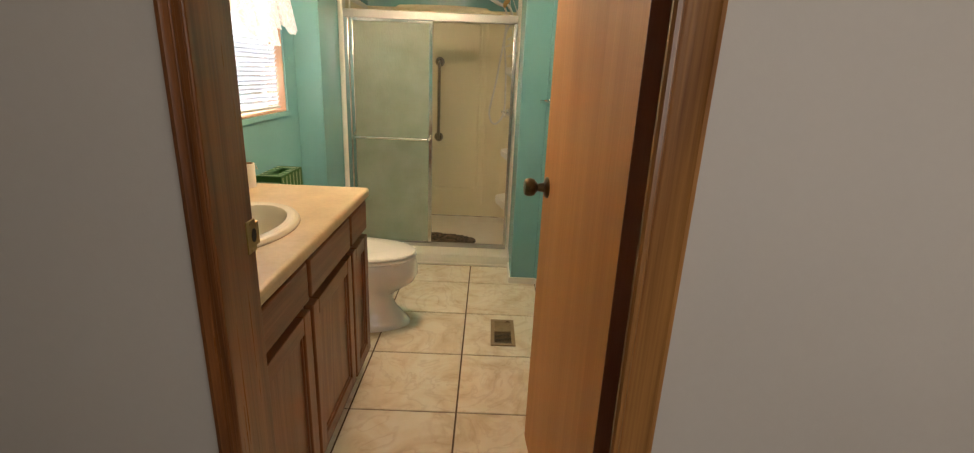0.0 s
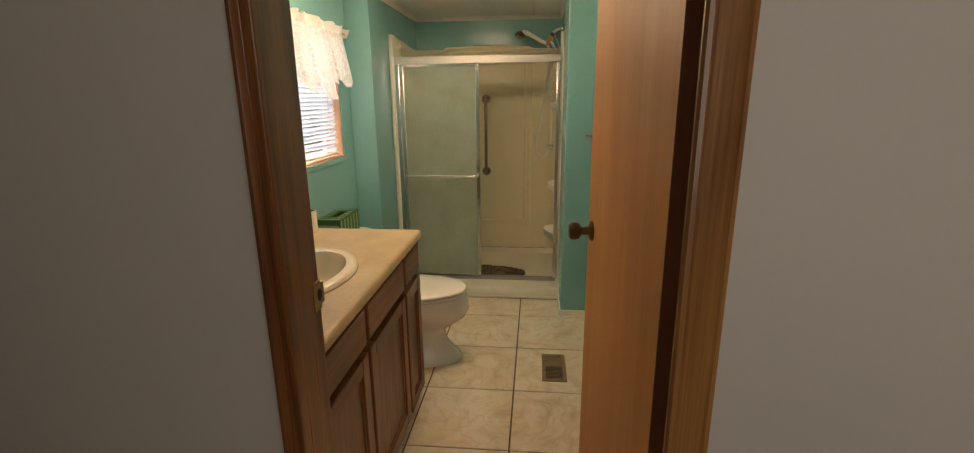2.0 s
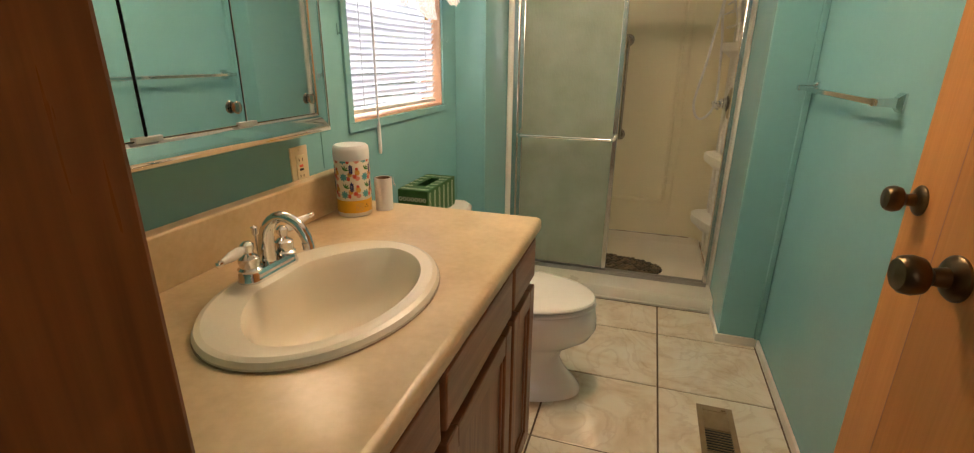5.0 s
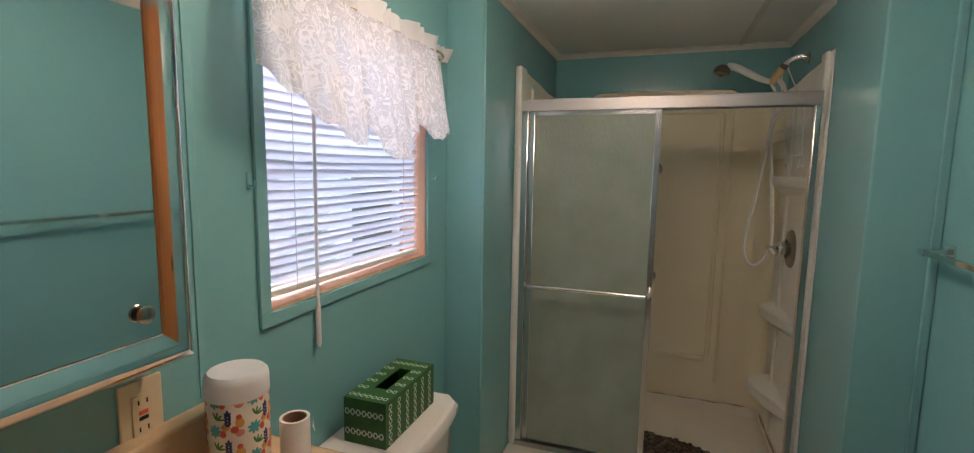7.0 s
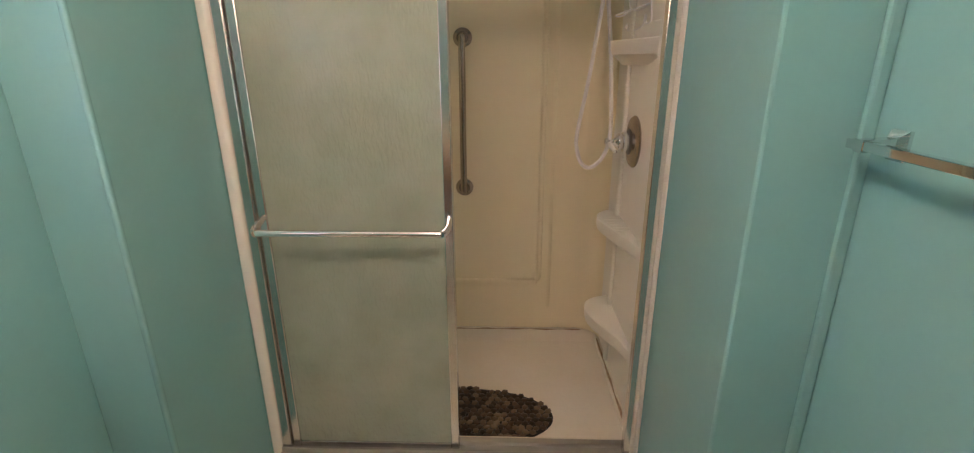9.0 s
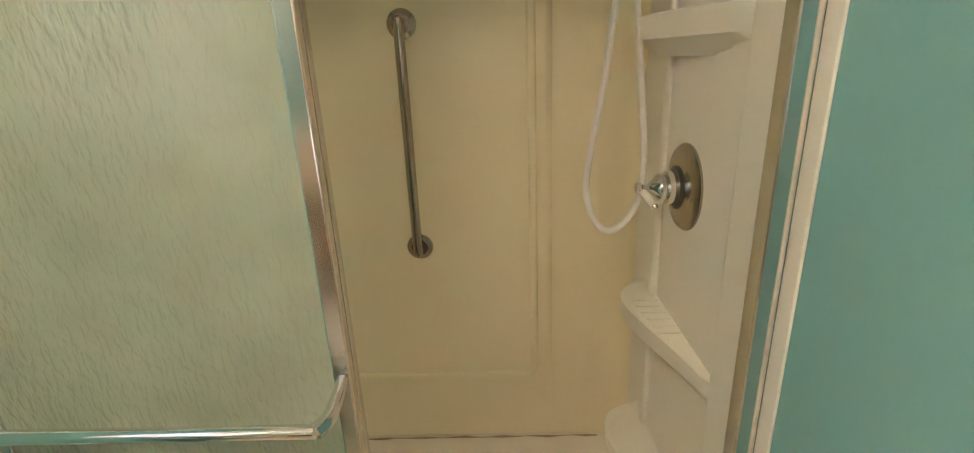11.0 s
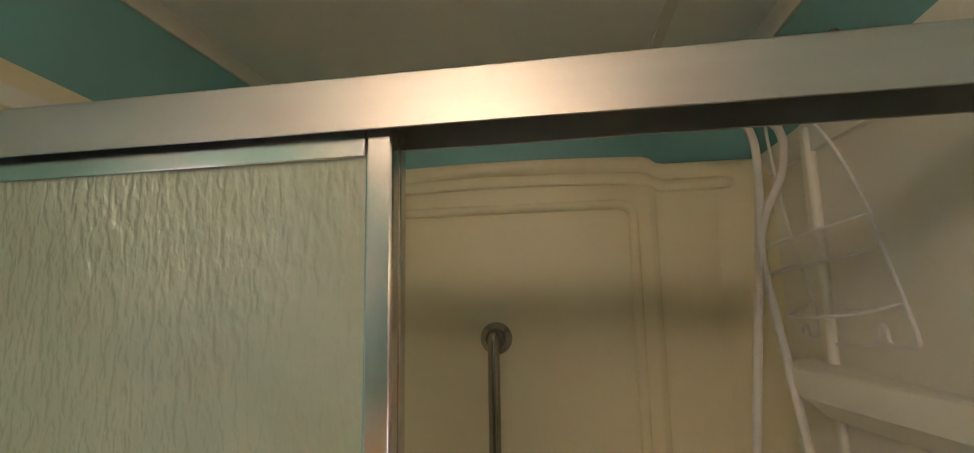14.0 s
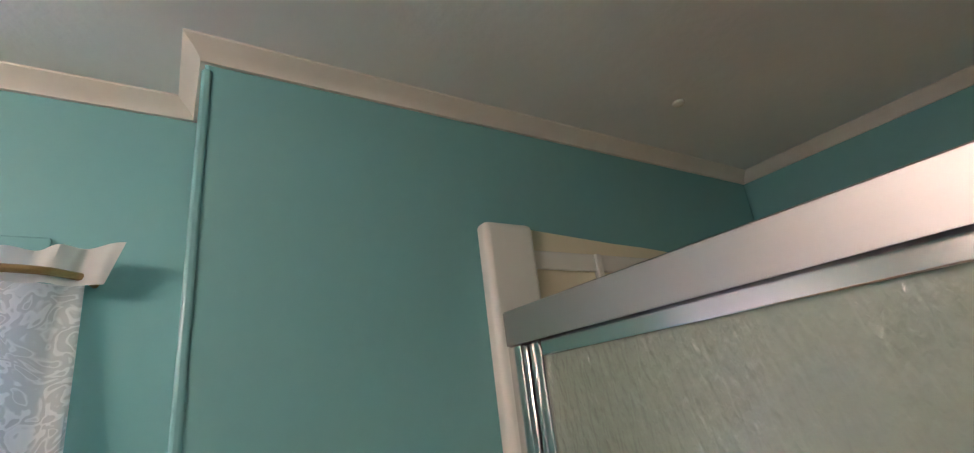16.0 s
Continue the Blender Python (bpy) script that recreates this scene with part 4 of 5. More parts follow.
part("spray_face", turned([(0, 0.031), (0.5, 0.031), (1, 0.026), (1, 0.020), (0.3, 0.018), (0.6, 0.006), (1, 0)], hp + hd * 0.029, hp + hd * 0.034), NICKEL, head, "worn spray nozzle ring")
hose = smooth_line([(1.222, 3.112, 1.805), (1.243, 3.13, 1.77), (1.247, 3.135, 1.70), (1.236, 3.13, 1.58), (1.205, 3.10, 1.38), (1.185, 3.08, 1.25), (1.150, 3.04, 1.08), (1.146, 3.02, 1.02), (1.165, 3.005, 0.965), (1.20, 3.0, 0.955), (1.243, 3.01, 1.00), (1.262, 3.03, 1.08), (1.262, 3.07, 1.22), (1.258, 3.11, 1.36), (1.24, 3.13, 1.55), (1.25, 3.13, 1.63), (1.282, 3.13, 1.70), (1.288, 3.12, 1.76), (1.268, 3.10, 1.795), (1.245, 3.095, 1.825)], 8)
part("hose", tube(B(), hose, 0.0072, 10), HOSE, shower, "smooth white plastic hose")
part("hose_nut", turned([(0, 0.010), (0.6, 0.012), (1, 0.008)], (1.246, 3.096, 1.824), (1.278, 3.106, 1.785)), HOSE, shower)

# wire caddy
caddy = thing("shower_caddy", (1.32, 3.07, 1.60), "empty white wire shower caddy hanging from the shower arm", "shower caddy")
WR = 0.0024
def wire(name, points, r=WR, steps=6):
    return part(name, tube(B(), smooth_line(points, steps), r, 8), WHITE, caddy)


wire("side_wire", [(1.258, 3.082, 1.886), (1.268, 3.080, 1.890), (1.30, 3.085, 1.822), (1.325, 3.048, 1.743), (1.334, 3.007, 1.665), (1.335, 2.978, 1.608), (1.335, 2.961, 1.56),
                   (1.335, 2.926, 1.476), (1.335, 2.911, 1.437), (1.335, 2.916, 1.424), (1.335, 2.966, 1.421), (1.335, 2.974, 1.442), (1.335, 2.988, 1.446), (1.335, 2.997, 1.424),
                   (1.335, 3.023, 1.414), (1.335, 3.105, 1.408), (1.333, 3.162, 1.410)], 0.0029)
wire("side_wire", [(1.262, 3.090, 1.882), (1.266, 3.118, 1.85), (1.275, 3.152, 1.784), (1.305, 3.170, 1.60), (1.328, 3.166, 1.485), (1.333, 3.160, 1.428), (1.333, 3.172, 1.414),
                   (1.333, 3.200, 1.414), (1.331, 3.206, 1.432), (1.330, 3.218, 1.432), (1.330, 3.222, 1.418)], 0.0029)
wire("basket_rim", [(1.335, 2.984, 1.607), (1.310, 3.008, 1.600), (1.285, 3.044, 1.591), (1.266, 3.11, 1.583), (1.264, 3.155, 1.579), (1.285, 3.172, 1.588), (1.306, 3.170, 1.598)])
wire("basket_floor", [(1.335, 2.966, 1.559), (1.310, 2.985, 1.550), (1.285, 3.019, 1.541), (1.258, 3.10, 1.530), (1.252, 3.150, 1.526), (1.28, 3.168, 1.535), (1.314, 3.168, 1.545)])
wire("basket_stay", [(1.285, 3.044, 1.591), (1.285, 3.032, 1.566), (1.285, 3.019, 1.541)], 0.002)
wire("rack_rim", [(1.335, 2.930, 1.477), (1.305, 2.960, 1.466), (1.272, 3.015, 1.457), (1.268, 3.10, 1.455), (1.284, 3.156, 1.455), (1.310, 3.166, 1.462), (1.329, 3.166, 1.478)])
wire("rack_floor", [(1.335, 2.930, 1.477), (1.332, 3.05, 1.466), (1.329, 3.166, 1.478)], 0.002)

# ---- vanity ----
CT = 0.835            # counter top
CX, CY = 0.632, 1.187  # counter front and far end
FX = 0.606            # cabinet face
vanity = thing("vanity_cabinet", (0.3, 0.6, 0.0), "brown oak vanity cabinet with recessed-panel doors and drawers", "cabinet")
VY0, VY1 = -0.04, 1.17
bm = B()
box(bm, 0.0, VY1 - 0.016, 0.0, FX - 0.02, VY1, CT - 0.04)
box(bm, 0.0, VY0, 0.0, FX - 0.02, VY0 + 0.016, CT - 0.04)
box(bm, 0.0, VY0, 0.09, FX - 0.03, VY1, 0.106)
box(bm, 0.50, VY0, 0.0, 0.515, VY1, 0.09)
part("carcass", bm, CABINET, vanity, smooth=False)
bm = B()
ZT, ZD = CT - 0.040, 0.645
for y0, y1 in ((VY0, 0.075), (0.42, 0.465), (0.880, 0.925), (1.14, VY1)):
    box(bm, FX - 0.028, y0, 0.06, FX - 0.0125, y1, ZT, 0.001)
for z0, z1 in ((ZT - 0.02, ZT), (ZD - 0.018, ZD + 0.018), (0.06, 0.10)):
    for y0, y1 in ((0.075, 0.42), (0.465, 0.880), (0.925, 1.14)):
        box(bm, FX - 0.028, y0, z0, FX - 0.013, y1, z1)
part("face_frame", bm, CABINET, vanity, smooth=False)


def drawer(y0, y1, z0, z1):
    bm = box(B(), FX - 0.0125, y0, z0, FX + 0.018, y1, z1)
    edges = [e for e in bm.edges if all(v.co.x > FX + 0.01 for v in e.verts)]
    bmesh.ops.bevel(bm, geom=edges, offset=0.008, segments=3, profile=0.6, affect="EDGES")
    return part("drawer_front", bm, CABINET_H, vanity, smooth=True)


def cab_door(y0, y1, z0, z1):
    w = 0.055
    bm = box(B(), FX - 0.009, y0 + w - 0.004, z0 + w - 0.004, FX + 0.0065, y1 - w + 0.004, z1 - w + 0.004)
    d = part("cabinet_door", bm, CABINET, vanity, smooth=False)
    for a in (y0, y1 - w):
        part("door_stile", box(B(), FX - 0.0122, a, z0, FX + 0.019, a + w, z1, 0.004, 3), CABINET, d)
    for a in (z0, z1 - w):
        part("door_rail", box(B(), FX - 0.0122, y0 + w, a, FX + 0.0187, y1 - w, a + w, 0.003), CABINET_H, d)
    edge = 0.010
    for a in ((y0 + w, z0 + w, y0 + w + edge, z1 - w), (y1 - w - edge, z0 + w, y1 - w, z1 - w), (y0 + w + edge, z0 + w, y1 - w - edge, z0 + w + edge), (y0 + w + edge, z1 - w - edge, y1 - w - edge, z1 - w)):
        part("panel_bead", box(B(), FX + 0.002, a[0], a[1], FX + 0.0125, a[2], a[3], 0.004), CABINET, d)
    return d


for y0, y1 in ((0.065, 0.432), (0.455, 0.892), (0.915, 1.155)):
    drawer(y0, y1, 0.660, ZT - 0.012)
    cab_door(y0, y1, 0.065, 0.632)

top = thing("countertop", (0.3, 0.6, CT - 0.04), "beige laminate countertop with rounded front edge and backsplash", "countertop")
SC, SA, SB = (0.335, 0.560), 0.203, 0.272     # sink: middle, half depth in x, half width in y
# slab with an opening for the bowl
ring_n = 64
outer, inner = [], []
for k in range(ring_n):
    t = 2 * math.pi * k / ring_n
    c, s = math.cos(t), math.sin(t)
    inner.append((SC[0] + (SA - 0.012) * c, SC[1] + (SB - 0.012) * s))
x0, x1, y0, y1 = 0.0, CX - 0.016, VY0 - 0.018, CY - 0.006
bm = B()
inn = [bm.verts.new((u, v, CT)) for u, v in inner]
low = [bm.verts.new((u, v, CT - 0.04)) for u, v in inner]
for k in range(ring_n):
    t = 2 * math.pi * k / ring_n
    c, s = math.cos(t), math.sin(t)
    f = min((x1 - SC[0]) / c if c > 1e-6 else (x0 - SC[0]) / c if c < -1e-6 else 1e9, (y1 - SC[1]) / s if s > 1e-6 else (y0 - SC[1]) / s if s < -1e-6 else 1e9)
    outer.append(bm.verts.new((SC[0] + f * c, SC[1] + f * s, CT)))
corner = [bm.verts.new((u, v, CT)) for u, v in ((x1, y1), (x0, y1), (x0, y0), (x1, y0))]
for k in range(ring_n):
    j = (k + 1) % ring_n
    bm.faces.new((inn[k], outer[k], outer[j], inn[j]))
    bm.faces.new((inn[j], low[j], low[k], inn[k]))
    a, b = outer[k].co, outer[j].co
    if abs(a.x - b.x) > 1e-5 and abs(a.y - b.y) > 1e-5:
        cv = min(corner, key=lambda v: (v.co - a).length + (v.co - b).length)
        bm.faces.new((outer[k], cv, outer[j]))
slab = bm
prof = [(x1, CT), (CX - 0.006, CT - 0.0015), (CX - 0.0015, CT - 0.006), (CX, CT - 0.014), (CX, CT - 0.030), (CX - 0.003, CT - 0.037), (CX - 0.010, CT - 0.040), (x1 - 0.02, CT - 0.040), (x1 - 0.02, CT - 0.036), (x1, CT - 0.030)]
extrude_outline(slab, prof, y0, y1, lambda u, v, w: Vector((u, w, v)))
box(slab, 0.0, y1, CT - 0.040, CX - 0.012, CY, CT - 0.0004, 0.004, 3)
part("worktop", slab, COUNTER, top)
bm = box(B(), XL + 0.001, VY0 - 0.018, CT - 0.04, 0.0, CY - 0.006, CT - 0.002)
box(bm, XL + 0.001, VY0 - 0.018, CT - 0.002, 0.018, CY - 0.006, CT + 0.118, 0.006, 3)
part("backsplash", bm, COUNTER, top)

sink = thing("wash_basin", (SC[0], SC[1], CT), "off-white oval drop-in porcelain wash basin", "sink")
# the bowl is pushed forward to leave a ledge for the tap
bm = B()
n = 72
rings = []
LEDGE = 0.018


def oval(a, b, cx, cy, z, flat=0.0):
    pts = []
    for k in range(n):
        t = 2 * math.pi * k / n
        c, s = math.cos(t), math.sin(t)
        x = cx + a * c
        if flat and c < 0:
            x = cx + a * (-(abs(c) ** (1 + flat)))
            x = max(x, cx - a * (1 - 0.25 * flat * (1 - abs(s)) ** 0.5))
        pts.append(bm.verts.new((x, cy + b * s, z)))
    return pts


rings.append(oval(SA, SB, *SC, CT + 0.0005))
rings.append(oval(SA + 0.001, SB + 0.001, *SC, CT + 0.007))
rings.append(oval(SA - 0.004, SB - 0.004, *SC, CT + 0.015))
rings.append(oval(SA - 0.014, SB - 0.014, *SC, CT + 0.0185))
rings.append(oval(SA - 0.030, SB - 0.030, SC[0] + 0.002, SC[1], CT + 0.0185, 0.0))
BX = SC[0] + LEDGE
for a, b, z, fl, dx in ((0.146, 0.222, 0.0175, 0.35, 0), (0.141, 0.216, 0.010, 0.35, 0), (0.135, 0.207, -0.006, 0.3, 0), (0.124, 0.186, -0.045, 0.2, -0.006), (0.103, 0.150, -0.090, 0.1, -0.020),
                        (0.072, 0.100, -0.118, 0, -0.036), (0.042, 0.050, -0.130, 0, -0.048), (0.024, 0.024, -0.133, 0, -0.052)):
    rings.append(oval(a, b, BX + dx, SC[1], CT + z, fl))
for a, b in zip(rings, rings[1:]):
    for k in range(n):
        bm.faces.new((a[k], a[(k + 1) % n], b[(k + 1) % n], b[k]))
part("basin", bm, BISCUIT, sink)
part("drain", lathe(B(), [(0.027, 0), (0.026, 0.003), (0.021, 0.004), (0.019, 0.001), (0.017, 0.001), (0.016, 0.006), (0.010, 0.009), (0, 0.010)], pose(BX - 0.052, SC[1], CT - 0.1345)), CHROME, sink, "chrome pop-up drain")
ovf = Vector((0.2235, SC[1] + 0.012, CT - 0.012))
part("overflow", lathe(B(), [(0.011, 0), (0.010, 0.002), (0.007, 0.002), (0.006, 0)], Matrix.Translation(ovf) @ pose(0, 0, 0, 0, 58, 0) @ Matrix.Diagonal((0.55, 1.15, 1, 1))), CHROME, sink, "small overflow ring")
bm = tube(B(), [(SC[0] + (SA + 0.001) * math.cos(t * math.pi / 24), SC[1] + (SB + 0.001) * math.sin(t * math.pi / 24), CT + 0.0006) for t in range(49)], 0.0016, 6, False)
part("caulk_joint", bm, DIRT, sink, "dark caulk joint under the rim")

tap = thing("basin_tap", (0.172, 0.58, CT + 0.0185), "chrome two-handle basin tap with white porcelain levers", "tap")
TZ, TX, TY = CT + 0.0175, 0.172, 0.58
bm = B()
outl = [(0.026 * math.cos(a), (0.052 if math.sin(a) >= 0 else -0.052) + 0.026 * math.sin(a)) for a in [2 * math.pi * k / 40 for k in range(40)]]
rr = []
for sc, z in ((1.0, 0), (1.0, 0.006), (0.93, 0.010), (0.93, 0.016), (0.84, 0.021), (0.80, 0.024)):
    rr.append([bm.verts.new((TX + u * sc, TY + v * (0.6 + 0.4 * sc), TZ + z)) for u, v in outl])
for a, b in zip(rr, rr[1:]):
    for k in range(40):
        bm.faces.new((a[k], a[(k + 1) % 40], b[(k + 1) % 40], b[k]))
bm.faces.new(rr[-1])
bm.faces.new(rr[0][::-1])
part("base", bm, CHROME, tap)
sp = smooth_line([(TX, TY, TZ + 0.02), (TX + 0.001, TY, TZ + 0.06), (TX + 0.012, TY, TZ + 0.100), (TX + 0.042, TY, TZ + 0.124), (TX + 0.078, TY, TZ + 0.117), (TX + 0.100, TY, TZ + 0.092), (TX + 0.106, TY, TZ + 0.072)], 7)
part("spout", tube(B(), sp, [0.0185 - 0.0075 * min(k / 22, 1) for k in range(len(sp))], 18), CHROME, tap)
part("aerator", cyl(B(), (TX + 0.105, TY, TZ + 0.078), (TX + 0.107, TY, TZ + 0.064), 0.0125), CHROME, tap)
part("lift_rod", turned([(0, 0.002), (0.7, 0.002), (0.75, 0.006), (0.95, 0.007), (1, 0)], (TX - 0.024, TY, TZ + 0.02), (TX - 0.026, TY, TZ + 0.098)), CHROME, tap)
for s in (-1, 1):
    y = TY + s * 0.051
    part("handle_body", turned([(0, 0.023), (0.08, 0.024), (0.14, 0.019), (0.30, 0.021), (0.45, 0.020), (0.58, 0.011), (0.66, 0.010), (0.78, 0.013), (0.90, 0.013), (1, 0.005)], (TX, y, TZ + 0.022), (TX, y, TZ + 0.084)), CHROME, tap)
    d = Vector((0.012, s * 0.075, 0.012 if s > 0 else -0.002))
    p = Vector((TX, y, TZ + 0.072))
    part("lever", turned([(0, 0.0055), (0.06, 0.0085), (0.25, 0.0105), (0.55, 0.010), (0.92, 0.006), (1, 0.005)], p + d * 0.18, p + d * 1.0), PORCELAIN, tap, "white porcelain lever")
    part("lever_finial", turned([(0, 0.004), (0.3, 0.0065), (0.55, 0.004), (0.8, 0.0055), (1, 0)], p + d * 1.0, p + d * 1.22), CHROME, tap)

# ---- mirror cabinet ----
MY0, MY1, MZ0, MZ1 = 0.155, 0.985, 1.085, 1.745
mirror = thing("mirror_cabinet", (XL, 0.595, MZ0), "three-door mirrored medicine cabinet with bowed chrome frame", "mirror cabinet")
part("cabinet_body", box(B(), XL + 0.001, MY0 + 0.022, MZ0 + 0.022, 0.060, MY1 - 0.022, MZ1 - 0.022), WHITE, mirror, smooth=False)
arc = [(0.0, XL + 0.002), (0.0, 0.050), (0.002, 0.062), (0.006, 0.072), (0.012, 0.079), (0.018, 0.082), (0.026, 0.0815), (0.036, 0.079), (0.046, 0.0755), (0.054, 0.0725), (0.056, 0.071), (0.056, XL + 0.002)]


def frame_side(kind):
    """One side of the bowed frame, mitred at both ends; u runs inwards, v out from the wall."""
    bm = B()
    ends = []
    for e in (0, 1):
        ring = []
        for u, v in arc:
            a0, a1 = (MY0 + u, MY1 - u) if kind in "bt" else (MZ0 + u, MZ1 - u)
            w = a0 if e == 0 else a1
            p = {"b": (v, w, MZ0 + u), "t": (v, w, MZ1 - u), "l": (v, MY0 + u, w), "r": (v, MY1 - u, w)}[kind]
            ring.append(bm.verts.new(p))
        ends.append(ring)
    k = len(arc)
    for i in range(k):
        bm.faces.new((ends[0][i], ends[0][(i + 1) % k], ends[1][(i + 1) % k], ends[1][i]))
    bm.faces.new(ends[0][::-1])
    bm.faces.new(ends[1])
    return bm


for kind in "btlr":
    part("frame_side", frame_side(kind), CHROME, mirror, "bowed chrome frame side")
gy0, gy1, gz0, gz1 = MY0 + 0.058, MY1 - 0.058, MZ0 + 0.056, MZ1 - 0.056
part("backing", box(B(), 0.060, gy0, gz0, 0.066, gy1, gz1), BLACK, mirror, smooth=False)
splits = [gy0, 0.4455, 0.677, gy1]
for k in range(3):
    a, b = splits[k] + 0.0018, splits[k + 1] - 0.0018
    d = part("mirror_door", box(B(), 0.072, a, gz0 + 0.0025, 0.077, b, gz1 - 0.004, 0.0008, 1), MIRROR, mirror, smooth=False)
    d.rotation_euler = (0, 0, radians((-0.7, -0.1, 0.15)[k]))
    part("door_knob", turned([(0, 0.006), (0.4, 0.006), (0.5, 0.012), (0.85, 0.013), (1, 0.010), (1, 0)], (0.0765, (a + 0.035) if k == 0 else (b - 0.028), gz0 + 0.040), (0.088, (a + 0.035) if k == 0 else (b - 0.028), gz0 + 0.040)), NICKEL, d, "small round nickel knob")
for y in (0.4455, 0.677):
    part("hinge_clip", box(B(), 0.077, y - 0.026, gz0 - 0.002, 0.082, y + 0.026, gz0 + 0.008, 0.001), ALU, mirror)

outlet = thing("wall_outlet", (XL, 0.956, 0.985), "ivory wall outlet with test and reset buttons", "outlet")
part("cover_plate", box(B(), XL + 0.0005, 0.917, 0.955 - 0.028, XL + 0.006, 0.990, 1.045, 0.003), IVORY, outlet)
part("socket_face", box(B(), XL + 0.005, 0.936, 0.95, XL + 0.009, 0.971, 1.02, 0.001), IVORY, outlet)
for z in (0.962, 1.008):
    for dy in (-0.007, 0.007):
        part("slot", box(B(), XL + 0.0088, 0.9535 + dy - 0.0012, z - 0.004, XL + 0.0095, 0.9535 + dy + 0.0012, z + 0.004), BLACK, outlet, smooth=False)
part("test_button", box(B(), XL + 0.0088, 0.946, 0.987, XL + 0.0105, 0.961, 0.9935, 0.0006), PRINTS[0], outlet, "red button")
part("reset_button", box(B(), XL + 0.0088, 0.946, 0.977, XL + 0.0105, 0.961, 0.9835, 0.0006), BLACK, outlet, "black button")
for z in (0.938, 1.035):
    part("screw", lathe(B(), [(0.003, 0), (0.0025, 0.001), (0, 0.0012)], pose(XL + 0.006, 0.9535, z, 0, 90, 0), 12), IVORY, outlet)

# wipes canister
can = thing("wipes_canister", (0.088, 1.045, CT), "white cleaning-wipes canister with floral print and yellow band", "canister")
CR, CC = 0.050, Vector((0.088, 1.045, CT))
part("body", lathe(B(), [(0.046, 0.0005), (0.049, 0.004), (0.049, 0.012), (CR, 0.014), (CR, 0.163), (0.049, 0.165), (0.049, 0.166)], Matrix.Translation(CC), 48), CANISTER, can)
part("lid", lathe(B(), [(0.0505, 0.166), (0.0515, 0.169), (0.0515, 0.195), (0.050, 0.203), (0.045, 0.2085), (0.038, 0.207), (0, 0.205)], Matrix.Translation(CC), 48), WHITE, can, "translucent white snap lid")
part("yellow_band", lathe(B(), [(CR + 0.0003, 0.014), (CR + 0.0004, 0.0145), (CR + 0.0004, 0.050), (CR + 0.0003, 0.051)], Matrix.Translation(CC), 48), YELLOW, can, "yellow label band")


def on_can(a, z, r=0.0009):
    return CC + Vector(((CR + r) * math.cos(a), (CR + r) * math.sin(a), z))


rnd = random.Random(11)
shapes = {k: B() for k in range(6)}


def blot(bm, a, z, ra, rz, turn, sides=10, spiky=0.0):
    """A flat printed shape wrapped on the canister."""
    c = bm.verts.new(on_can(a, z))
    rim = []
    for k in range(sides):
        t = 2 * math.pi * k / sides
        s = 1 - spiky * (k % 2)
        u, v = ra * s * math.cos(t), rz * s * math.sin(t)
        rim.append(bm.verts.new(on_can(a + (u * math.cos(turn) - v * math.sin(turn)) / CR, z + u * math.sin(turn) + v * math.cos(turn))))
    for k in range(sides):
        bm.faces.new((c, rim[k], rim[(k + 1) % sides]))


def leaf_fan(bm, a, z, size, turn):
    for q in (-0.9, -0.3, 0.35, 0.95):
        t = turn + q
        blot(bm, a + size * math.sin(t) / CR, z + size * math.cos(t), size * 0.26, size * 0.95, -t, 8)


def sprig(bm, a, z):
    for q in range(4):
        for s in (-1, 1):
            blot(bm, a + s * 0.0026 / CR, z - 0.009 + q * 0.0056, 0.0021, 0.0044, -s * 0.6, 8)
    blot(bm, a, z + 0.012, 0.0020, 0.0042, 0, 8)


def flower(bm, a, z, size, petals):
    for q in range(petals):
        t = 2 * math.pi * q / petals + a
        blot(bm, a + size * 0.6 * math.cos(t) / CR, z + size * 0.6 * math.sin(t), size * 0.46, size * 0.24, t, 8)
    blot(bm, a, z, size * 0.42, size * 0.42, 0, 8)


for col in range(5):
    for row in range(3):
        a0 = 2 * math.pi * col / 5 + 0.25
        z0 = 0.056 + 0.050 * row + rnd.uniform(-0.001, 0.001)
        flower(shapes[2], a0 - 0.026 / CR, z0 + 0.014, 0.0115, 8)
        blot(shapes[0], a0 - 0.012 / CR, z0 + 0.010, 0.0050, 0.0066, 0.2, 12)
        for q in range(6):
            blot(shapes[1], a0 + (-0.014 + 0.0035 * (q % 3)) / CR, z0 + 0.021 + 0.003 * (q // 3), 0.0011, 0.0008, 0.7, 6)
        if z0 < 0.13:
            leaf_fan(shapes[3], a0 - 0.023 / CR, z0 + 0.034, 0.0075, 0.5)
            sprig(shapes[1], a0 - 0.004 / CR, z0 + 0.036)
            blot(shapes[0], a0 + 0.013 / CR, z0 + 0.038, 0.0046, 0.0046, 0, 10)
            blot(shapes[4], a0 + 0.014 / CR, z0 + 0.028, 0.0072, 0.0090, 0.3, 10)
        blot(shapes[4], a0 - 0.007 / CR, z0 + 0.023, 0.0066, 0.0085, -0.3, 10)
        flower(shapes[0], a0 + 0.006 / CR, z0 + 0.017, 0.0070, 9)
        blot(shapes[5], a0 + 0.014 / CR, z0 + 0.010, 0.0072, 0.0062, 0.4, 10)
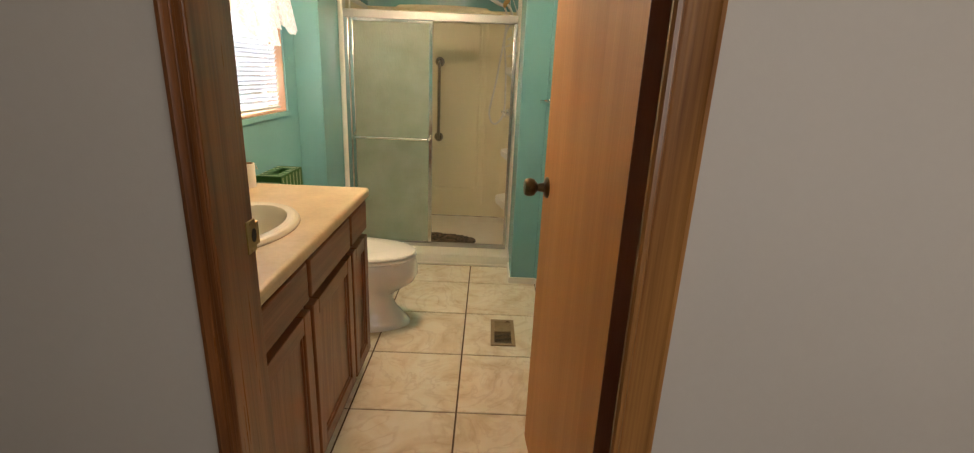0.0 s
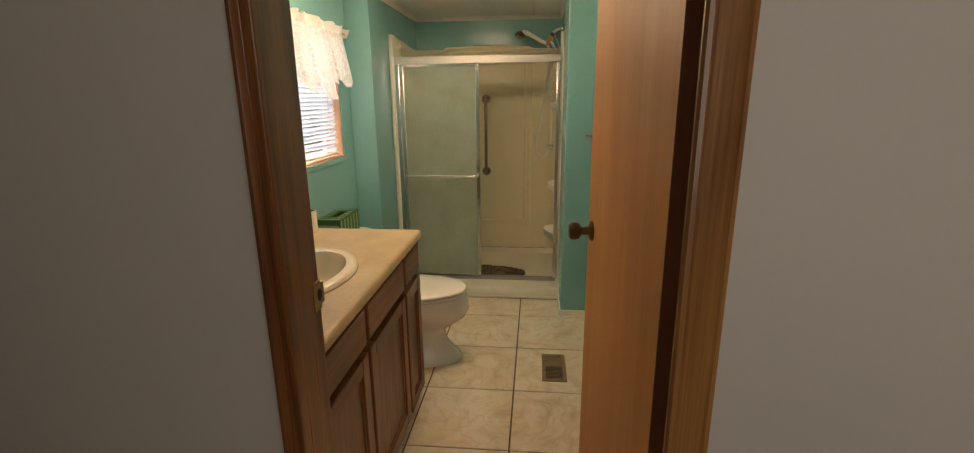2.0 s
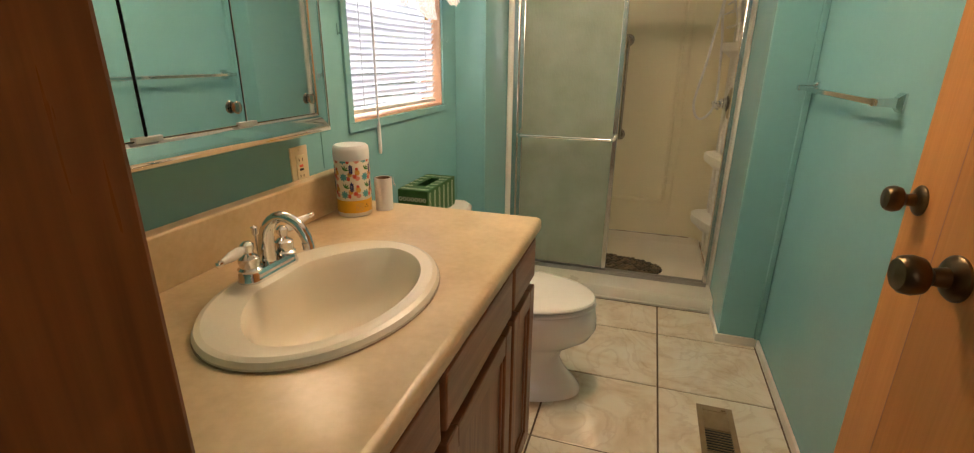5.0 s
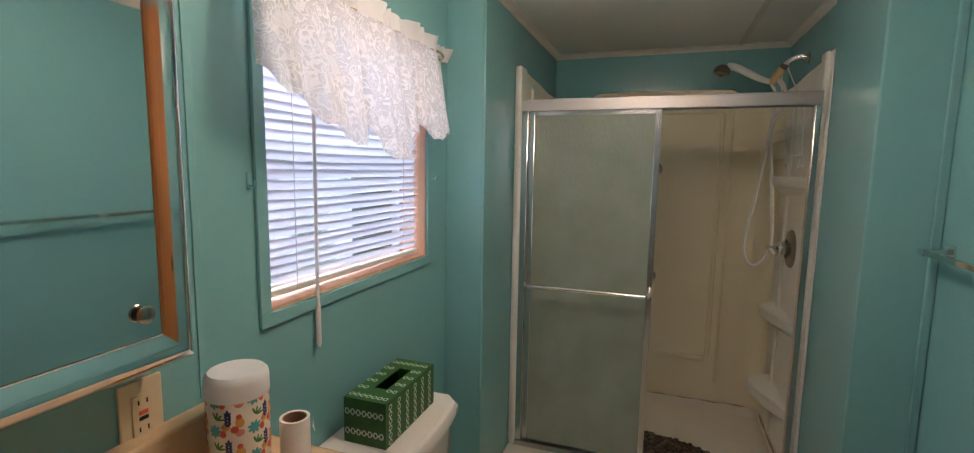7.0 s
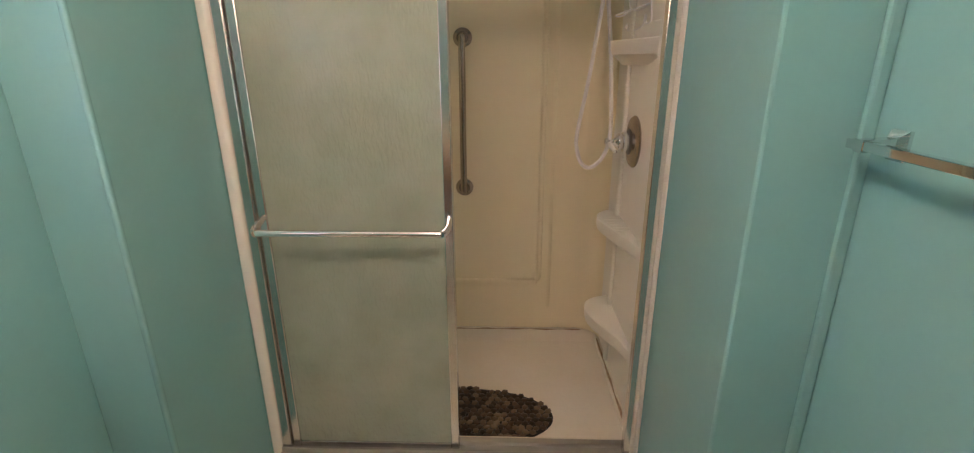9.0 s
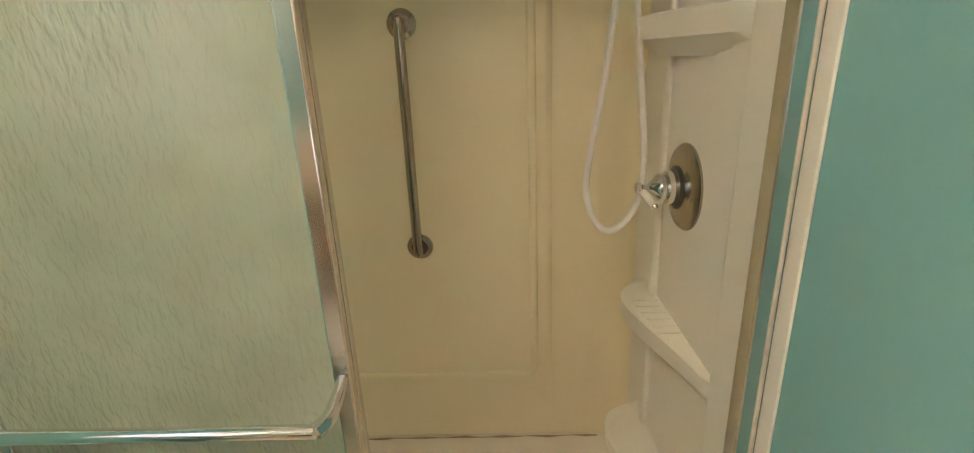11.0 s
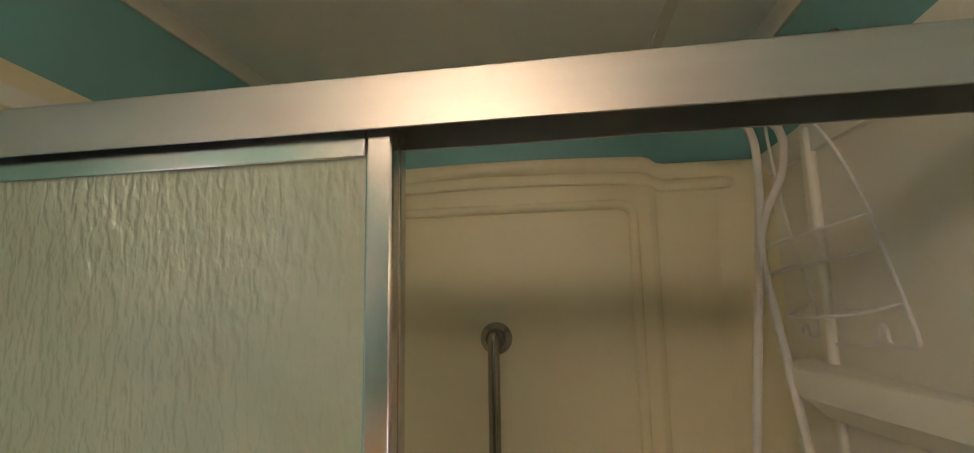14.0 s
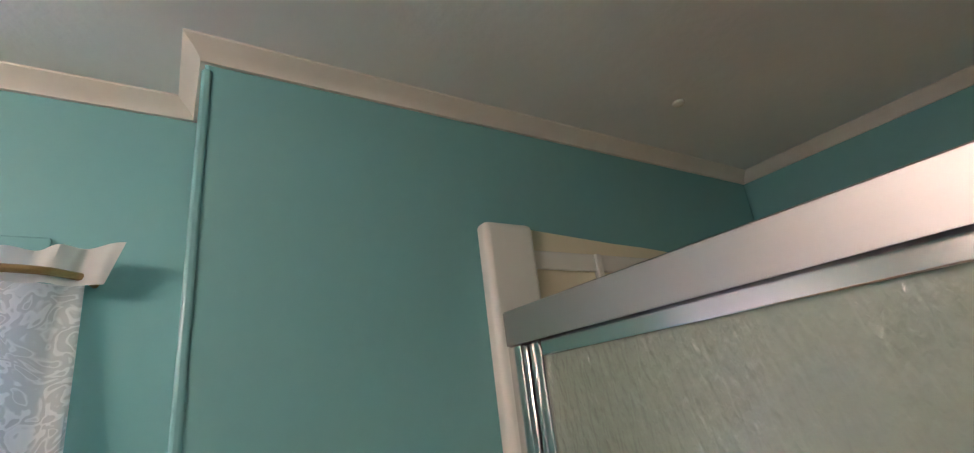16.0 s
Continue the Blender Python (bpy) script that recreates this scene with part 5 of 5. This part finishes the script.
for a0, w in ((-0.95, 0.5), (0.05, 0.45)):
    bars = B()
    for q in range(6):
        zb = 0.020 + 0.0042 * q
        v = [bars.verts.new(on_can(a0 + w * k / 5, zb + dz, 0.0012)) for dz in (0, 0.0012) for k in range(6)]
        for k in range(5):
            bars.faces.new((v[k], v[k + 1], v[k + 7], v[k + 6]))
    tagged(part("label_lines", bars, TAN, can, "brown lines of small print", smooth=False), kind="stuff")
mark = B()
for q in range(3):
    t = 2 * math.pi * q / 3
    blot(mark, -0.28 + 0.0045 * math.sin(t) / CR, 0.032 + 0.0045 * math.cos(t), 0.0034, 0.0015, -t, 6)
part("recycling_mark", mark, BLACK, can, "small dark recycling mark", smooth=False)
for k, b in shapes.items():
    tagged(part("floral_print", b, PRINTS[k], can, ("coral", "navy", "teal", "green", "orange", "pink")[k] + " printed flowers"), kind="stuff")

roll = thing("toilet_roll", (0.150, 1.112, CT), "nearly used-up white toilet roll standing on end", "toilet roll")
RC = Vector((0.150, 1.112, CT))
part("paper", lathe(B(), [(0.0215, 0.0005), (0.0265, 0.0005), (0.0265, 0.1), (0.0215, 0.1), (0.0215, 0.0005)], Matrix.Translation(RC), 36), PAPER, roll)
part("core", lathe(B(), [(0.0195, 0.001), (0.0212, 0.001), (0.0212, 0.0995), (0.0195, 0.0995), (0.0195, 0.001)], Matrix.Translation(RC), 36), CARD, roll, "brown cardboard core")
bm = B()
ga = []
for j in range(6):
    ga.append([bm.verts.new(RC + Vector(((0.0268 + 0.012 * (i / 4) ** 1.5 * (0.4 + j / 8)) * math.cos(0.5 - 0.35 * i / 4), 0.0268 * math.sin(0.9 - 0.9 * i / 4) + 0.010 * i / 4, 0.0995 - 0.005 * j - 0.018 * (i / 4) * (1 - j / 6)))) for i in range(5)])
for a, b in zip(ga, ga[1:]):
    for i in range(4):
        bm.faces.new((a[i], a[i + 1], b[i + 1], b[i]))
part("loose_end", bm, PAPER, roll)

# ---- toilet ----
toilet = thing("toilet", (0.35, 1.535, 0.0), "white two-piece porcelain toilet with closed lid", "toilet")
TYC = 1.535


def egg(cx, lx, back, wy, z, bm, n=48):
    """An outline, long to the front, blunt at the back."""
    pts = []
    for k in range(n):
        t = 2 * math.pi * k / n
        c, s = math.cos(t), math.sin(t)
        pts.append(bm.verts.new((cx + (lx if c > 0 else back) * (abs(c) ** (1.0 if c > 0 else 0.7)) * (1 if c > 0 else -1), TYC + wy * s * (1 - 0.06 * max(c, 0)), z)))
    return pts


def skin(bm, rings, cap0=True, cap1=True):
    n = len(rings[0])
    for a, b in zip(rings, rings[1:]):
        for k in range(n):
            bm.faces.new((a[k], a[(k + 1) % n], b[(k + 1) % n], b[k]))
    if cap0:
        bm.faces.new(rings[0][::-1])
    if cap1:
        bm.faces.new(rings[-1])
    return bm


bm = B()
skin(bm, [egg(0.44, 0.312, 0.26, 0.150, 0.0005, bm), egg(0.44, 0.310, 0.26, 0.148, 0.018, bm), egg(0.44, 0.288, 0.25, 0.132, 0.045, bm), egg(0.44, 0.246, 0.24, 0.112, 0.09, bm), egg(0.44, 0.220, 0.235, 0.102, 0.14, bm),
          egg(0.445, 0.222, 0.24, 0.104, 0.18, bm), egg(0.455, 0.262, 0.25, 0.124, 0.215, bm), egg(0.47, 0.300, 0.265, 0.152, 0.25, bm), egg(0.48, 0.314, 0.28, 0.176, 0.295, bm), egg(0.48, 0.314, 0.29, 0.184, 0.33, bm), egg(0.48, 0.306, 0.29, 0.184, 0.372, bm), egg(0.48, 0.296, 0.28, 0.176, 0.382, bm)])
part("bowl", bm, PORCELAIN, toilet)
bm = B()
skin(bm, [egg(0.49, 0.272, 0.25, 0.166, 0.3805, bm), egg(0.49, 0.292, 0.25, 0.183, 0.3865, bm), egg(0.49, 0.298, 0.255, 0.189, 0.391, bm), egg(0.49, 0.296, 0.255, 0.187, 0.399, bm), egg(0.49, 0.286, 0.25, 0.178, 0.403, bm)])
part("seat", bm, PORCELAIN, toilet)
bm = B()
skin(bm, [egg(0.49, 0.272, 0.25, 0.166, 0.4025, bm), egg(0.49, 0.274, 0.25, 0.168, 0.4085, bm), egg(0.49, 0.293, 0.255, 0.186, 0.4105, bm), egg(0.49, 0.295, 0.255, 0.188, 0.415, bm), egg(0.49, 0.290, 0.255, 0.183, 0.422, bm), egg(0.485, 0.272, 0.24, 0.170, 0.427, bm), egg(0.48, 0.18, 0.16, 0.11, 0.4305, bm), egg(0.48, 0.05, 0.05, 0.03, 0.431, bm)])
part("lid", bm, PORCELAIN, toilet)


def tank_ring(x0, x1, wy, z, bm, bow):
    pts = []
    n = 40
    out = []
    for k in range(13):
        s = -1 + 2 * k / 12
        out.append((x1 + bow * (1 - s * s), TYC + s * wy))
    r = 0.03
    front = [(u - (r * max(0, abs((v - TYC) / wy) - 0.88) / 0.12), v) for u, v in out]
    ring = [(x0, TYC - wy), *front, (x0, TYC + wy)]
    return [bm.verts.new((u, v, z)) for u, v in ring]


bm = B()
skin(bm, [tank_ring(XL + 0.02, 0.165, 0.195, 0.375, bm, 0.02), tank_ring(XL + 0.012, 0.186, 0.215, 0.45, bm, 0.022), tank_ring(XL + 0.01, 0.195, 0.224, 0.655, bm, 0.025)])
part("tank", bm, PORCELAIN, toilet)
bm = B()
skin(bm, [tank_ring(XL + 0.006, 0.202, 0.230, 0.6555, bm, 0.026), tank_ring(XL + 0.003, 0.210, 0.237, 0.660, bm, 0.026), tank_ring(XL + 0.003, 0.210, 0.237, 0.678, bm, 0.026), tank_ring(XL + 0.008, 0.202, 0.230, 0.689, bm, 0.026), tank_ring(XL + 0.02, 0.189, 0.215, 0.691, bm, 0.026)])
part("tank_lid", bm, PORCELAIN, toilet)
part("flush_lever", turned([(0, 0.012), (0.3, 0.012), (0.35, 0.006), (1, 0.005)], (0.199, TYC - 0.16, 0.61), (0.223, TYC - 0.12, 0.60)), CHROME, toilet)
for s in (-1, 1):
    part("seat_hinge", box(B(), 0.232, TYC + s * 0.075 - 0.018, 0.386, 0.262, TYC + s * 0.075 + 0.018, 0.418, 0.006, 3), PORCELAIN, toilet)
    part("bolt_cap", lathe(B(), [(0.014, 0), (0.013, 0.01), (0.006, 0.016), (0, 0.017)], pose(0.40, TYC + s * 0.118, 0.026), 16), WHITE, toilet)

# tissue box
tissue = thing("tissue_box", (0.093, 1.565, 0.691), "green tissue box with pale chain pattern, empty slot", "tissue box")
bx0, bx1, by0, by1, bz0, bz1 = 0.030, 0.152, 1.425, 1.697, 0.692, 0.812
bm = B()
h = 0.04
sx0, sx1, sy0, sy1 = 0.074, 0.112, 1.497, 1.632
cb = [[bm.verts.new((u, v, w)) for u, v in ((x0, y0), (x1, y0), (x1, y1), (x0, y1))] for x0, y0, x1, y1, w in
      ((bx0, by0, bx1, by1, bz0), (bx0, by0, bx1, by1, bz1), (sx0, sy0, sx1, sy1, bz1), (sx0, sy0, sx1, sy1, bz1 - 0.003), (bx0 + 0.003, by0 + 0.003, bx1 - 0.003, by1 - 0.003, bz1 - 0.003), (bx0 + 0.003, by0 + 0.003, bx1 - 0.003, by1 - 0.003, bz0 + 0.003))]
for a, b in zip(cb, cb[1:]):
    for k in range(4):
        bm.faces.new((a[k], a[(k + 1) % 4], b[(k + 1) % 4], b[k]))
bm.faces.new(cb[0][::-1])
bm.faces.new(cb[-1])
part("carton", bm, GREEN, tissue, smooth=False)


def chain(bm, start, step, wide, out, count):
    """A row of printed links: flat ovals and short bars."""
    st, wd, no = Vector(step), Vector(wide), Vector(out)
    ln = st.normalized()
    for k in range(count):
        c = Vector(start) + st * k + no
        ra, rb = st.length * 0.42, 0.0088
        rin, rout = [], []
        for j in range(14):
            t = 2 * math.pi * j / 14
            rout.append(bm.verts.new(c + ln * ra * math.cos(t) + wd * rb * math.sin(t)))
            rin.append(bm.verts.new(c + ln * (ra - 0.0034) * math.cos(t) + wd * (rb - 0.0034) * math.sin(t)))
        for j in range(14):
            bm.faces.new((rout[j], rout[(j + 1) % 14], rin[(j + 1) % 14], rin[j]))
        a, b = c + ln * ra * 0.92, c + st - ln * ra * 0.92
        if k < count - 1:
            bm.faces.new([bm.verts.new(v) for v in (a + wd * 0.0022, b + wd * 0.0022, b - wd * 0.0022, a - wd * 0.0022)])


bm = B()
for k in range(6):
    y = by0 + 0.022 + k * 0.044
    chain(bm, (bx1, y, bz0 + 0.010), (0, 0, 0.0185), (0, 1, 0), (0.0006, 0, 0), 6)
    if not sy0 - 0.01 < y < sy1 + 0.01:
        chain(bm, (bx0 + 0.010, y, bz1), (0.0165, 0, 0), (0, 1, 0), (0, 0, 0.0006), 7)
    else:
        chain(bm, (bx0 + 0.007, y, bz1), (0.0165, 0, 0), (0, 1, 0), (0, 0, 0.0006), 2)
        chain(bm, (sx1 + 0.011, y, bz1), (0.0165, 0, 0), (0, 1, 0), (0, 0, 0.0006), 2)
for k in range(2):
    chain(bm, (bx0 + 0.010, by0, bz0 + 0.032 + k * 0.052), (0.0165, 0, 0), (0, 0, 1), (0, -0.0006, 0), 7)
tagged(part("chain_print", bm, LINK, tissue, "pale chain links printed on the carton", smooth=False), kind="stuff")

# ---- towel bar, lamp, floor register, mat ----
rail = thing("towel_rail", (XR, 1.72, 1.18), "square chrome towel rail on two wall posts", "towel rail")
for y in (1.335, 2.058):
    bm = B()
    rr = []
    for d, w, hgt, zc in ((0.0005, 0.019, 0.024, 1.184), (0.006, 0.019, 0.024, 1.184), (0.018, 0.011, 0.012, 1.184), (0.045, 0.010, 0.010, 1.184), (0.067, 0.010, 0.010, 1.184)):
        rr.append([bm.verts.new((XR - d, y + a * w, zc + b * hgt)) for a, b in ((-1, -1), (1, -1), (1, 1), (-1, 1))])
    skin(bm, rr)
    part("post", bm, CHROME, rail, smooth=False)
part("bar", box(B(), XR - 0.066, 1.308, 1.1765, XR - 0.050, 2.088, 1.1915, 0.0015), CHROME, rail, smooth=False)

lamp = thing("ceiling_lamp", (0.632, 1.44, CEIL), "lit round opal glass ceiling lamp with metal collar", "ceiling lamp")
LM = pose(0.632, 1.44, 0)
part("collar", lathe(B(), [(0.075, CEIL - 0.0005), (0.075, CEIL - 0.012), (0.066, CEIL - 0.020), (0.062, CEIL - 0.026)], LM, 40), BRASS, lamp)
part("shade", lathe(B(), [(0.062, CEIL - 0.022), (0.075, CEIL - 0.030), (0.120, CEIL - 0.040), (0.143, CEIL - 0.052), (0.147, CEIL - 0.062), (0.147, CEIL - 0.098), (0.142, CEIL - 0.106), (0.128, CEIL - 0.112), (0.123, CEIL - 0.120), (0.105, CEIL - 0.136), (0.06, CEIL - 0.147), (0.0, CEIL - 0.150)], LM, 48), SHADE, lamp, "glowing opal glass shade")

vent = thing("floor_register", (1.26, 1.457, 0.0), "brown metal floor register with louvres", "floor register")
vx0, vx1, vy0, vy1 = 1.198, 1.326, 1.32, 1.596
bm = B()
for a in ((vx0, vy0, vx0 + 0.020, vy1), (vx1 - 0.020, vy0, vx1, vy1), (vx0 + 0.020, vy0, vx1 - 0.020, vy0 + 0.022), (vx0 + 0.020, vy1 - 0.030, vx1 - 0.020, vy1)):
    box(bm, a[0], a[1], 0.001, a[2], a[3], 0.0065, 0.0015)
part("frame", bm, VENT, vent)
part("blank_plate", box(B(), vx0 + 0.020, 1.462, 0.001, vx1 - 0.020, vy1 - 0.030, 0.0045), VENT, vent, smooth=False)
part("duct", box(B(), vx0 + 0.020, vy0 + 0.022, 0.0005, vx1 - 0.020, 1.462, 0.0012), BLACK, vent, "dark duct opening", smooth=False)
for k in range(9):
    y = vy0 + 0.028 + k * 0.0135
    part("louvre", box(B(), vx0 + 0.020, y, 0.0013, vx1 - 0.020, y + 0.003, 0.004), VENT, vent, smooth=False)
part("damper_lever", box(B(), 1.285, vy1 - 0.024, 0.006, 1.300, vy1 - 0.012, 0.012, 0.001), VENT, vent)

bath_mat = thing("pebble_mat", (0.745, 2.805, 0.0485), "oval brown pebble-look rubber shower mat", "bath mat")
mbm = lathe(B(), [(1.0, 0.0), (1.0, 0.003), (0.97, 0.004), (0, 0.004)], pose(0.745, 2.802, 0.0475), 48, 0.335, 0.160)
part("backing", mbm, BLACK, bath_mat)
rnd = random.Random(5)
stones = []
for k in range(5):
    b = B()
    bmesh.ops.create_icosphere(b, subdivisions=1, radius=1.0)
    for v in b.verts:
        v.co = Vector((v.co.x * 0.0155 * (1 + 0.1 * rnd.random()), v.co.y * 0.012 * (1 + 0.15 * rnd.random()), max(v.co.z, -0.2) * 0.0075))
    o = finish("pebble", b, PEBBLE, True)
    stones.append(o.data)
    bpy.data.objects.remove(o)
step = 0.0255
for i in range(-14, 15):
    for j in range(-7, 8):
        x, y = (i + 0.5 * (j % 2)) * step, j * step * 0.87
        if (x / 0.330) ** 2 + (y / 0.157) ** 2 < 1:
            ob = new("pebble", stones[rnd.randrange(5)])
            ob.parent = bath_mat
            s = rnd.uniform(0.88, 1.1)
            ob.matrix_basis = pose(x + rnd.uniform(-0.002, 0.002), y + rnd.uniform(-0.002, 0.002), 0.0045, 0, 0, rnd.uniform(0, 180)) @ Matrix.Diagonal((s, s, rnd.uniform(0.8, 1.1), 1))

# nail heads and hooks on the ceiling board
for x, y in ((0.709, 2.95), (0.301, 2.94)):
    nail = thing("ceiling_screw", (x, y, CEIL), "small white screw cap on the ceiling board", "screw", "ceiling screw caps")
    part("cap", lathe(B(), [(0.012, CEIL - 0.0003), (0.0115, CEIL - 0.004), (0.008, CEIL - 0.007), (0, CEIL - 0.008)], pose(x, y, 0), 20), TRIM, nail)

# ---- floor tiles ----
floor = bpy.data.objects["floor"]
PX, PY, GAP = 0.4375, 0.4355, 0.007
mesh_of = {}
for i in range(-3, 3):
    for j in range(-6, 2):
        tx0, tx1 = 1.055 + i * PX + GAP / 2, 1.055 + (i + 1) * PX - GAP / 2
        ty0, ty1 = 2.10 + j * PY + GAP / 2, 2.10 + (j + 1) * PY - GAP / 2
        tx0, tx1, ty0, ty1 = max(tx0, XL + 0.001), min(tx1, XR - 0.001), max(ty0, YH + 0.002), min(ty1, 2.396)
        if tx1 - tx0 < 0.03 or ty1 - ty0 < 0.03:
            continue
        w, d = round(tx1 - tx0, 4), round(ty1 - ty0, 4)
        if (w, d) not in mesh_of:
            bm = box(B(), -w / 2, -d / 2, -0.004, w / 2, d / 2, 0.0)
            edges = [e for e in bm.edges if all(v.co.z > -0.001 for v in e.verts)]
            bmesh.ops.bevel(bm, geom=edges, offset=0.0018, segments=2, profile=0.5, affect="EDGES")
            o = finish("tile", bm, TILE)
            mesh_of[(w, d)] = o.data
            bpy.data.objects.remove(o)
        ob = new("tile", mesh_of[(w, d)])
        ob.parent = floor
        ob.location = ((tx0 + tx1) / 2, (ty0 + ty1) / 2, 0.0)
